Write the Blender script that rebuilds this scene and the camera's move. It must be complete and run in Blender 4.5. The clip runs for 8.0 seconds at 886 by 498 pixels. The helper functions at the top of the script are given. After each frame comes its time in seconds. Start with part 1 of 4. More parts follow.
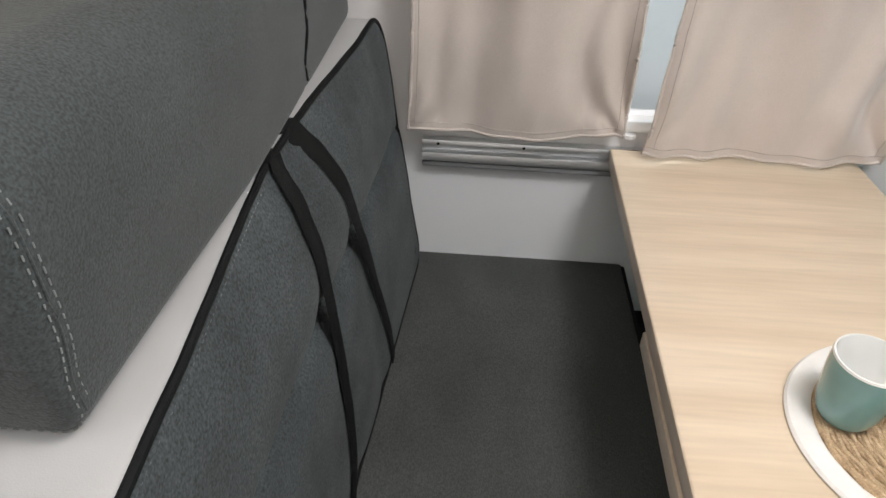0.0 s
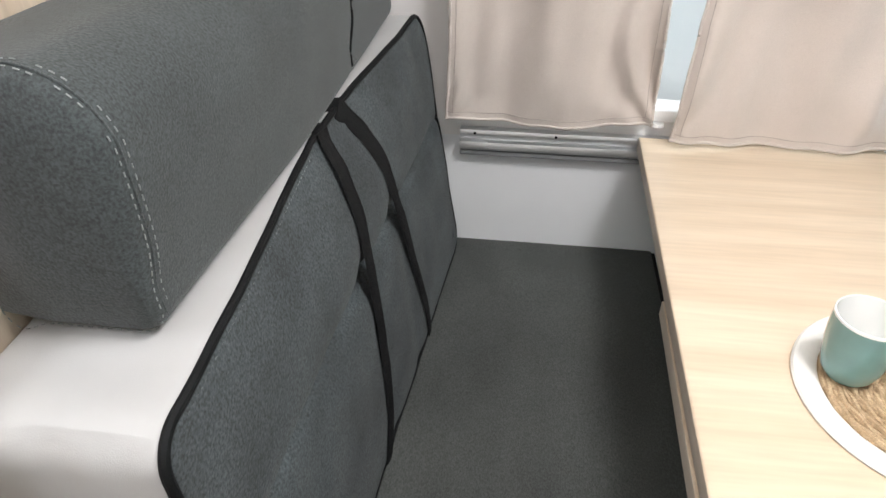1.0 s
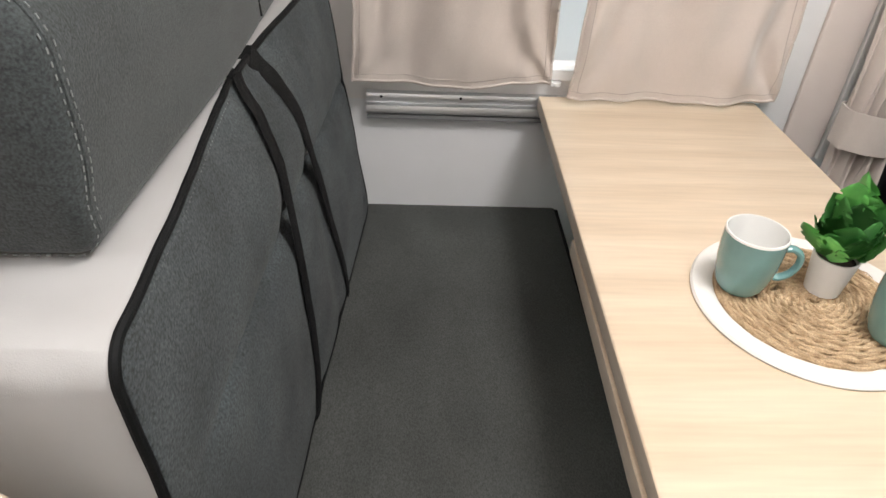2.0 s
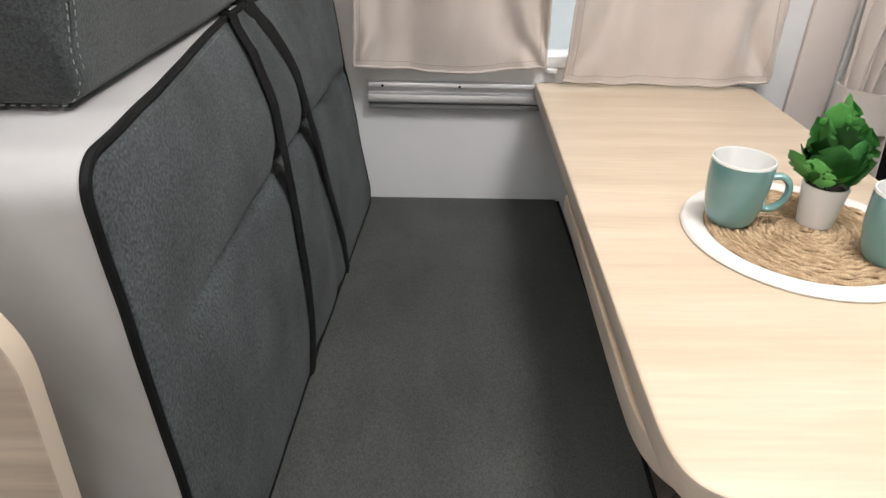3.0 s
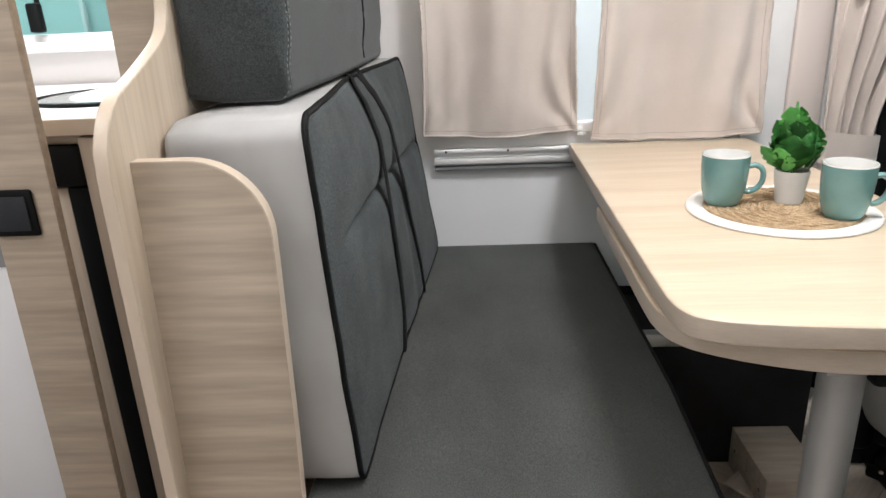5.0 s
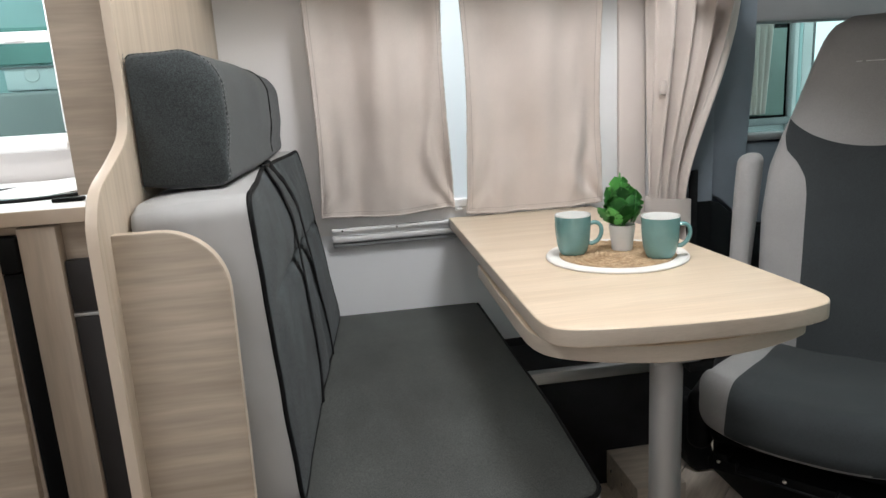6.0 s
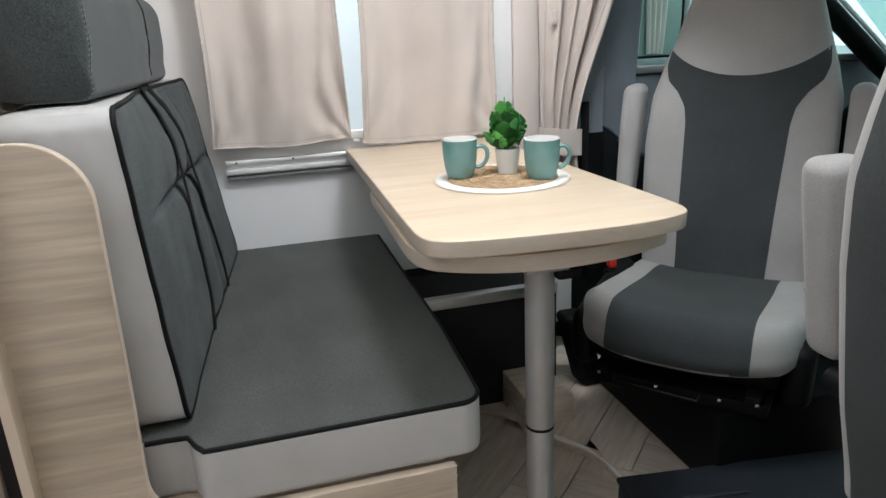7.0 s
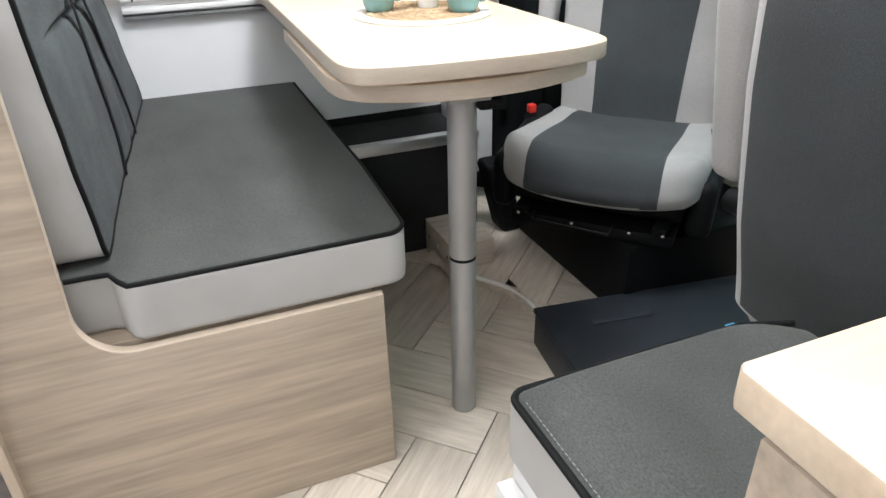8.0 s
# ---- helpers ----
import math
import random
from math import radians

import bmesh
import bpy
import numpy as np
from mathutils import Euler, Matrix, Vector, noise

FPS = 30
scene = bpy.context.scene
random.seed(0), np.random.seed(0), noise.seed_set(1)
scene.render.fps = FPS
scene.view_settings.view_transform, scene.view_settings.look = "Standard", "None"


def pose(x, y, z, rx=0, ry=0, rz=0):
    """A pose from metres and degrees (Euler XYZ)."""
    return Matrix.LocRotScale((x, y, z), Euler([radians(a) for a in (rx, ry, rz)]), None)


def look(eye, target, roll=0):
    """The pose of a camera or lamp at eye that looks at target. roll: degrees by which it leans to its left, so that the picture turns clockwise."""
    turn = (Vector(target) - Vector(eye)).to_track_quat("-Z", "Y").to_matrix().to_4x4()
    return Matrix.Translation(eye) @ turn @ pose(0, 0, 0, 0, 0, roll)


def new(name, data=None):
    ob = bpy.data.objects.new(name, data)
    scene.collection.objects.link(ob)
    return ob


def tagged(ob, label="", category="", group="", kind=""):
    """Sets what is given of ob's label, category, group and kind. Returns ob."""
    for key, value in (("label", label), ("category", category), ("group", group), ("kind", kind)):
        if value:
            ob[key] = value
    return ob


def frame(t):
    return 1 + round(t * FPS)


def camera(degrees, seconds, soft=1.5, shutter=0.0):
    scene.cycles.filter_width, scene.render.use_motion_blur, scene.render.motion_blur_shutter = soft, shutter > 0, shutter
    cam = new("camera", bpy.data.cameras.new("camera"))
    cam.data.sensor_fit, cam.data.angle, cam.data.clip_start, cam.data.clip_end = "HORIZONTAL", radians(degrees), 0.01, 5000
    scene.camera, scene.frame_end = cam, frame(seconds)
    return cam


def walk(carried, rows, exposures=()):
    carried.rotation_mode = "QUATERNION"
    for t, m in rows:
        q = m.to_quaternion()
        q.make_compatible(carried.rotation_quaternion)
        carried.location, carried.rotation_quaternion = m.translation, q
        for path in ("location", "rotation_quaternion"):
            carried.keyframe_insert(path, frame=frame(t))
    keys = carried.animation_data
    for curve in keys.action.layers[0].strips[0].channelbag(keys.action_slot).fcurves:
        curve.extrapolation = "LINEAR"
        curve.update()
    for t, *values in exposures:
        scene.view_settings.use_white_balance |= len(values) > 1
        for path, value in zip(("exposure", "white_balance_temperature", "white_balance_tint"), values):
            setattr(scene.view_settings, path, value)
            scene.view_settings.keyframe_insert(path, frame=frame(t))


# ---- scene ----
cam = camera(66.7, 8.0)
PATH = [
    (0, (0.018, -1.072, 1.264), (-0.046, 0.529, 0.067), 2.3),
    (0.5, (-0.002, -1.117, 1.270), (-0.137, 0.486, 0.081), 1.9),
    (1, (0.046, -1.160, 1.266), (-0.160, 0.448, 0.094), -0.1),
    (1.5, (0.043, -1.194, 1.258), (-0.047, 0.432, 0.097), 1.1),
    (2, (0.019, -1.213, 1.227), (0.118, 0.399, 0.047), 3.2),
    (2.2, (0.021, -1.216, 1.211), (0.174, 0.388, 0.021), 3.6),
    (3.3, (0.064, -1.358, 1.089), (0.035, 0.389, 0.119), 0.3),
    (3.5, (0.059, -1.395, 1.094), (0.001, 0.360, 0.138), -0.1),
    (4, (0.052, -1.459, 1.102), (-0.006, 0.351, 0.253), 0.6),
    (4.2, (0.049, -1.462, 1.089), (-0.012, 0.347, 0.240), 0.4),
    (5.3, (-0.012, -1.719, 1.033), (-0.063, 0.192, 0.456), -4.1),
    (5.5, (-0.032, -1.762, 1.041), (0.012, 0.167, 0.516), -4.1),
    (6, (-0.030, -1.855, 1.049), (0.249, 0.076, 0.609), -3.4),
    (6.5, (-0.025, -1.888, 1.040), (0.354, 0.019, 0.570), -3.1),
    (7, (0.024, -1.901, 1.005), (0.512, -0.057, 0.404), -2.8),
    (7.5, (0.033, -1.917, 0.967), (0.566, -0.202, 0.088), -2.1),
    (8, (0.009, -1.924, 0.950), (0.658, -0.294, -0.010), -1.3),
]
walk(cam, [(t, look(eye, target, roll)) for t, eye, target, roll in PATH],
     exposures=[(0, -0.32, 6600, 10.5), (0.5, 0.04, 6600, 10.5), (1, 0.10, 6500, 10), (2, -0.09, 6800, 12), (3.5, -0.10, 6600, 11), (4.2, -0.08, 6600, 11), (5.5, 0.05, 6450, 10), (6, -0.25, 6400, 9), (7, -0.08, 6250, 8), (7.5, 0.50, 6150, 7.5), (8, 0.76, 6250, 8.5)])

# ---- light ----
world = bpy.data.worlds.new("hall")
scene.world = world
world.use_nodes = True
wbg = world.node_tree.nodes["Background"]
wbg.inputs["Color"].default_value = (0.84, 0.96, 0.95, 1)
wbg.inputs["Strength"].default_value = 3.3


def area_lamp(name, at, target, sx, sy, watts, colour):
    data = bpy.data.lights.new(name, "AREA")
    data.shape, data.size, data.size_y, data.energy, data.color = "RECTANGLE", sx, sy, watts, colour
    ob = new(name, data)
    ob.matrix_basis = look(at, target)
    return ob


def globe_lamp(name, at, radius, watts, colour):
    data = bpy.data.lights.new(name, "POINT")
    data.shadow_soft_size, data.energy, data.color = radius, watts, colour
    ob = new(name, data)
    ob.matrix_basis = pose(*at)
    return ob


WHITE = (0.965, 0.972, 0.985)
globe_lamp("ceiling_lamp_table", (0.50, -0.86, 1.88), 0.16, 42, WHITE)
globe_lamp("ceiling_lamp_entrance", (0.02, -1.52, 1.90), 0.10, 7, WHITE)
# Unseen fill light over the aisle, added to brighten the kitchen post.
area_lamp("aisle_fill_light", (-1.05, -1.50, 1.97), (-0.75, -1.35, 0), 0.6, 0.4, 12, WHITE)
# Unseen fill light, added to brighten the worktop and the wall behind.
area_lamp("kitchen_fill_light", (-0.75, -0.3, 1.55), (-0.75, -0.3, 0), 0.5, 0.1, 9, WHITE)


# ---- materials ----
def rgba(c):
    return (c[0], c[1], c[2], 1)


def material(name, base, rough=0.5, metal=0.0, var=0.12, scale=8.0, stretch=(1, 1, 1), bump=0.0, bump_scale=200.0, fine=0.0,
             coat=0.0, sheen=0.0, second=None, per_piece=0.0):
    """Base colour varied by a broad and a fine noise, with a fine relief."""
    m = bpy.data.materials.new(name)
    m.use_nodes = True
    nt = m.node_tree
    N, L = nt.nodes, nt.links
    p = N["Principled BSDF"]
    p.inputs["Roughness"].default_value, p.inputs["Metallic"].default_value = rough, metal
    p.inputs["Coat Weight"].default_value, p.inputs["Sheen Weight"].default_value = coat, sheen
    tc, mp = N.new("ShaderNodeTexCoord"), N.new("ShaderNodeMapping")
    mp.inputs["Scale"].default_value = stretch
    L.new(tc.outputs["Object"], mp.inputs["Vector"])
    n1 = N.new("ShaderNodeTexNoise")
    n1.inputs["Scale"].default_value, n1.inputs["Detail"].default_value = scale, 5
    L.new(mp.outputs["Vector"], n1.inputs["Vector"])
    ramp = N.new("ShaderNodeValToRGB")
    lo = second or tuple(v * (1 - var) for v in base)
    hi = base if second else tuple(min(1, v * (1 + var)) for v in base)
    ramp.color_ramp.elements[0].position, ramp.color_ramp.elements[1].position = 0.3, 0.7
    ramp.color_ramp.elements[0].color, ramp.color_ramp.elements[1].color = rgba(lo), rgba(hi)
    L.new(n1.outputs["Fac"], ramp.inputs["Fac"])
    out = ramp.outputs["Color"]
    n2 = N.new("ShaderNodeTexNoise")
    n2.inputs["Scale"].default_value, n2.inputs["Detail"].default_value = bump_scale, 3
    L.new(mp.outputs["Vector"], n2.inputs["Vector"])
    if fine:
        mr = N.new("ShaderNodeMapRange")
        mr.inputs["From Min"].default_value, mr.inputs["From Max"].default_value = 0.3, 0.7
        mr.inputs["To Min"].default_value, mr.inputs["To Max"].default_value = 1 - fine, 1 + fine
        L.new(n2.outputs["Fac"], mr.inputs["Value"])
        mix = N.new("ShaderNodeVectorMath")
        mix.operation = "MULTIPLY"
        L.new(out, mix.inputs[0])
        L.new(mr.outputs["Result"], mix.inputs[1])
        out = mix.outputs["Vector"]
    if per_piece:
        oi, mr2, mul = N.new("ShaderNodeObjectInfo"), N.new("ShaderNodeMapRange"), N.new("ShaderNodeVectorMath")
        mr2.inputs["To Min"].default_value, mr2.inputs["To Max"].default_value = 1 - per_piece, 1 + per_piece
        mul.operation = "MULTIPLY"
        L.new(oi.outputs["Random"], mr2.inputs["Value"])
        L.new(out, mul.inputs[0])
        L.new(mr2.outputs["Result"], mul.inputs[1])
        out = mul.outputs["Vector"]
        add = N.new("ShaderNodeVectorMath")
        sc = N.new("ShaderNodeMath")
        sc.operation = "MULTIPLY"
        sc.inputs[1].default_value = 37.0
        L.new(oi.outputs["Random"], sc.inputs[0])
        L.new(tc.outputs["Object"], add.inputs[0])
        L.new(sc.outputs["Value"], add.inputs[1])
        L.new(add.outputs["Vector"], mp.inputs["Vector"])
    L.new(out, p.inputs["Base Color"])
    if bump:
        b = N.new("ShaderNodeBump")
        b.inputs["Strength"].default_value, b.inputs["Distance"].default_value = bump, 0.002
        L.new(n2.outputs["Fac"], b.inputs["Height"])
        L.new(b.outputs["Normal"], p.inputs["Normal"])
    return m


def glass(name, tint):
    m = bpy.data.materials.new(name)
    m.use_nodes = True
    p = m.node_tree.nodes["Principled BSDF"]
    p.inputs["Base Color"].default_value, p.inputs["Roughness"].default_value = rgba(tint), 0.0
    p.inputs["Transmission Weight"].default_value, p.inputs["IOR"].default_value = 1.0, 1.05
    return m


GRAIN_X = (0.9, 14, 14)
M_TABLE = material("pale_oak_top", (0.70, 0.58, 0.445), 0.38, scale=2.0, stretch=GRAIN_X, bump=0.05, bump_scale=11, fine=0.055, second=(0.60, 0.475, 0.345))
M_OAK = material("oak_panel", (0.475, 0.395, 0.312), 0.45, scale=2.0, stretch=GRAIN_X, bump=0.1, bump_scale=9, fine=0.13, second=(0.35, 0.284, 0.220))
M_OAKV = material("oak_upright", (0.52, 0.43, 0.335), 0.45, scale=2.0, stretch=(14, 14, 0.9), bump=0.1, bump_scale=9, fine=0.08, second=(0.43, 0.345, 0.262))
M_OAKG = material("oak_kitchen_front", (0.56, 0.475, 0.385), 0.45, scale=2.0, stretch=(14, 14, 0.9), bump=0.1, bump_scale=9, fine=0.08, second=(0.46, 0.38, 0.30))
M_TEDGE = material("table_edge_band", (0.55, 0.475, 0.395), 0.42, scale=3, stretch=(3, 3, 20), bump=0.05, bump_scale=30, fine=0.05, second=(0.48, 0.41, 0.335))
M_EDGE = material("oak_edge_band", (0.57, 0.47, 0.37), 0.4, var=0.06, scale=6, bump=0.05)
M_DARK = material("charcoal_woven_fabric", (0.034, 0.040, 0.041), 0.92, var=0.25, scale=7, bump=0.35, bump_scale=520, fine=0.5, sheen=0.13)
M_BACK = material("blue_grey_woven_fabric", (0.044, 0.052, 0.056), 0.92, var=0.32, scale=11, bump=0.45, bump_scale=360, fine=0.6, sheen=0.05)
M_SEAT = material("charcoal_seat_fabric", (0.053, 0.057, 0.054), 0.9, var=0.22, scale=9, stretch=(1, 0.5, 1), bump=0.4, bump_scale=560, fine=0.36, sheen=0.08)
M_COVER = material("charcoal_seat_cover", (0.034, 0.040, 0.043), 0.88, var=0.15, scale=5, bump=0.5, bump_scale=700, fine=0.3, sheen=0.05)
M_LIGHT = material("pale_grey_leatherette", (0.455, 0.45, 0.445), 0.5, var=0.10, scale=5, bump=0.10, bump_scale=900)
M_LIGHTC = material("pale_grey_seat_cover", (0.315, 0.307, 0.302), 0.85, var=0.08, scale=6, bump=0.4, bump_scale=600, fine=0.12, sheen=0.2)
M_PIPE = material("black_piping", (0.007, 0.0075, 0.008), 0.65, var=0.2, scale=60, bump=0.3, bump_scale=800)
M_STRAP = material("black_webbing", (0.008, 0.008, 0.0085), 0.8, var=0.2, scale=40, bump=0.5, bump_scale=900)
M_THREAD = material("grey_thread", (0.24, 0.255, 0.25), 0.8, var=0.15, scale=80)
M_WALL = material("white_wall_board", (0.80, 0.77, 0.755), 0.5, var=0.03, scale=3, bump=0.05, bump_scale=120)
M_LOW = material("cool_white_board", (0.80, 0.805, 0.82), 0.42, var=0.03, scale=4, bump=0.05, bump_scale=150)
M_PILLAR = material("beige_pillar_board", (0.70, 0.625, 0.585), 0.5, var=0.03, scale=3, bump=0.05, bump_scale=120)
M_PLASTIC = material("white_plastic", (0.80, 0.80, 0.80), 0.3, var=0.03, scale=8)
M_CURTAIN = material("beige_curtain_cloth", (0.56, 0.49, 0.445), 0.75, var=0.07, scale=6, bump=0.35, bump_scale=900, fine=0.08, sheen=0.4)
M_HEM = material("curtain_hem_thread", (0.40, 0.345, 0.31), 0.8, var=0.15, scale=80)
M_ALU = material("brushed_aluminium", (0.66, 0.67, 0.68), 0.32, 0.9, var=0.06, scale=30, stretch=(0.4, 10, 10), bump=0.05)
M_LEG = material("grey_painted_metal", (0.36, 0.355, 0.35), 0.42, 0.35, var=0.05, scale=10, bump=0.1, bump_scale=500)
M_TEAL = material("teal_glaze", (0.155, 0.315, 0.315), 0.12, var=0.12, scale=18, coat=0.5)
M_CHINA = material("white_glaze", (0.82, 0.82, 0.80), 0.12, var=0.02, scale=10, coat=0.4)
M_POT = material("white_pot", (0.76, 0.75, 0.74), 0.4, var=0.03, scale=20)
for m in (M_PIPE, M_STRAP):  # matt webbing
    m.node_tree.nodes["Principled BSDF"].inputs["Specular IOR Level"].default_value = 0.15
M_SOIL = material("dark_soil", (0.03, 0.022, 0.015), 0.95, var=0.4, scale=120, bump=0.8, bump_scale=300)
M_LEAF = material("glossy_leaf", (0.17, 0.53, 0.13), 0.38, scale=22, bump=0.25, bump_scale=90, second=(0.05, 0.24, 0.06), per_piece=0.35)
M_MAT = material("woven_jute", (0.57, 0.42, 0.265), 0.85, scale=70, bump=0.6, bump_scale=500, fine=0.25, second=(0.36, 0.24, 0.135))
M_RIM = material("white_mat_rim", (0.78, 0.76, 0.73), 0.6, var=0.04, scale=40, bump=0.2, bump_scale=400)
M_BLACK = material("black_plastic", (0.005, 0.0055, 0.006), 0.55, var=0.2, scale=12, bump=0.15, bump_scale=300)
M_BLACK.node_tree.nodes["Principled BSDF"].inputs["Specular IOR Level"].default_value = 0.13
M_NAVY = material("blue_black_plastic", (0.012, 0.015, 0.021), 0.5, var=0.25, scale=14, bump=0.3, bump_scale=500)
M_RECESS = material("recess_shade", (0.010, 0.010, 0.011), 0.9, var=0.3, scale=20)
M_FRIDGE = material("black_fridge_front", (0.022, 0.020, 0.020), 0.35, var=0.15, scale=6)
M_FLOOR = material("oak_vinyl_plank", (0.68, 0.60, 0.51), 0.42, scale=3, stretch=(2, 20, 20), bump=0.1, bump_scale=9, fine=0.08, second=(0.51, 0.44, 0.365), per_piece=0.1)
M_JOINT = material("dark_floor_joint", (0.16, 0.14, 0.125), 0.8, var=0.2, scale=30)
M_DOORGREY = material("grey_door_fabric", (0.16, 0.18, 0.21), 0.8, var=0.08, scale=10, bump=0.3, bump_scale=500)
M_BLUE = material("blue_glint_paint", (0.10, 0.42, 0.70), 0.3, var=0.05)
M_RED = material("red_plastic", (0.6, 0.03, 0.02), 0.35, var=0.05)
M_GREYTRIM = material("grey_trim", (0.22, 0.22, 0.225), 0.5, var=0.08, scale=9)
M_STEEL = material("stainless_steel", (0.62, 0.62, 0.62), 0.2, 1.0, var=0.05, scale=20)
M_FROST = glass("frosted_pane", (1.0, 0.93, 0.96))
M_FROST.node_tree.nodes["Principled BSDF"].inputs["Roughness"].default_value = 0.6
M_GLASS = glass("clear_pane", (0.38, 0.49, 0.485))
M_HALL = material("pale_green_paint", (0.85, 0.88, 0.89), 0.6, var=0.08, scale=2)
M_HALLTEAL = material("pale_teal_paint", (0.50, 0.68, 0.68), 0.4, var=0.10, scale=1.5)
M_HALLGREEN = material("sea_green_paint", (0.26, 0.46, 0.42), 0.4, var=0.12, scale=3)
M_GREYGREEN = material("grey_green_pane", (0.20, 0.26, 0.23), 0.25, var=0.2, scale=4)
M_CEIL = material("ceiling_board", (0.72, 0.71, 0.69), 0.6, var=0.03, scale=2)


# ---- building helpers ----
def world_of(ob):
    m = ob.matrix_basis.copy()
    while ob.parent:
        ob = ob.parent
        m = ob.matrix_basis @ m
    return m


def thing(name, label, category, at=(0, 0, 0), turn=0.0, group="", kind=""):
    ob = new(name)
    ob.empty_display_size = 0.05
    ob.matrix_basis = pose(*at, 0, 0, turn)
    return tagged(ob, label, category, group, kind)


def to_mesh(name, bm, mat, angle=35):
    bmesh.ops.recalc_face_normals(bm, faces=bm.faces)
    me = bpy.data.meshes.new(name)
    bm.to_mesh(me)
    bm.free()
    me.materials.append(mat)
    me.polygons.foreach_set("use_smooth", [True] * len(me.polygons))
    me.set_sharp_from_angle(angle=radians(angle))
    return me


def part(name, bm, mat, parent=None, label="", local=False, angle=35):
    """Links a bmesh as one mesh object under a thing or part. Coordinates are the world's, or the thing's own if local."""
    if parent is not None and not local:
        bm.transform(world_of(parent).inverted())
    ob = new(name, to_mesh(name, bm, mat, angle))
    ob.parent = parent
    if label:
        ob["label"] = label
    return ob


def single(name, bm, mat, label, category, kind="", angle=35, group=""):
    return tagged(part(name, bm, mat, angle=angle), label, category, group, kind)


def box(x0, x1, y0, y1, z0, z1, r=0.002, seg=2):
    bm = bmesh.new()
    bmesh.ops.create_cube(bm, size=1)
    for v in bm.verts:
        v.co = Vector(((x0 + x1) / 2 + v.co.x * (x1 - x0), (y0 + y1) / 2 + v.co.y * (y1 - y0), (z0 + z1) / 2 + v.co.z * (z1 - z0)))
    if r:
        bmesh.ops.bevel(bm, geom=list(bm.edges), offset=r, segments=seg, profile=0.5, affect="EDGES")
    return bm


def _steps(d, r, n, extra, k=4):
    h, out = d / 2, []
    inner = h - r
    for i in range(k, 0, -1):
        out.append(-inner - r * math.tan(math.pi / 4 * i / k))
    mid = sorted(set([-inner + 2 * inner * i / n for i in range(n + 1)] + list(extra)))
    out += mid
    return out + [-v for v in out[:k]][::-1]


def soft_box(dx, dy, dz, r, n=(6, 6, 6), extra=((), (), ()), shape=None):
    """A box with rounded edges on an even grid, centred on the origin; shape moves each point."""
    c = [_steps(d, r, k, e) for d, k, e in zip((dx, dy, dz), n, extra)]
    bm, verts = bmesh.new(), {}
    half = (dx / 2 - r, dy / 2 - r, dz / 2 - r)

    def vert(i, j, k):
        if (i, j, k) not in verts:
            p = Vector((c[0][i], c[1][j], c[2][k]))
            q = Vector([max(-h, min(h, v)) for v, h in zip(p, half)])
            d = p - q
            p = q + d.normalized() * r if d.length > 1e-9 else p
            verts[i, j, k] = bm.verts.new(shape(p) if shape else p)
        return verts[i, j, k]

    ni, nj, nk = (len(v) - 1 for v in c)
    for i in range(ni):
        for j in range(nj):
            for k in (0, nk):
                bm.faces.new([vert(i, j, k), vert(i + 1, j, k), vert(i + 1, j + 1, k), vert(i, j + 1, k)])
    for i in range(ni):
        for k in range(nk):
            for j in (0, nj):
                bm.faces.new([vert(i, j, k), vert(i + 1, j, k), vert(i + 1, j, k + 1), vert(i, j, k + 1)])
    for j in range(nj):
        for k in range(nk):
            for i in (0, ni):
                bm.faces.new([vert(i, j, k), vert(i, j + 1, k), vert(i, j + 1, k + 1), vert(i, j, k + 1)])
    bmesh.ops.recalc_face_normals(bm, faces=bm.faces)
    return bm


def split(bm, chosen):
    """Two bmeshes: the faces for which chosen(centre, normal) holds, and the rest."""
    other = bm.copy()
    bm.normal_update()
    other.normal_update()
    bmesh.ops.delete(bm, geom=[f for f in bm.faces if not chosen(f.calc_center_median(), f.normal)], context="FACES")
    bmesh.ops.delete(other, geom=[f for f in other.faces if chosen(f.calc_center_median(), f.normal)], context="FACES")
    return bm, other


def moved(bm, m):
    bm.transform(m)
    return bm


def slab(outline, z0, z1, r=0.002, seg=2):
    """A flat outline (x, y), extruded from z0 to z1, with its edges eased."""
    bm = bmesh.new()
    f = bm.faces.new([bm.verts.new((x, y, z0)) for x, y in outline])
    up = bmesh.ops.extrude_face_region(bm, geom=[f])
    bmesh.ops.translate(bm, verts=[v for v in up["geom"] if isinstance(v, bmesh.types.BMVert)], vec=(0, 0, z1 - z0))
    bmesh.ops.recalc_face_normals(bm, faces=bm.faces)
    if r:
        rim = [e for e in bm.edges if abs(e.verts[0].co.z - e.verts[1].co.z) < 1e-6]
        bmesh.ops.bevel(bm, geom=rim, offset=r, segments=seg, profile=0.5, affect="EDGES")
    return bm


def arc(cx, cy, r, a0, a1, n=8):
    return [(cx + r * math.cos(radians(a0 + (a1 - a0) * i / n)), cy + r * math.sin(radians(a0 + (a1 - a0) * i / n))) for i in range(n + 1)]


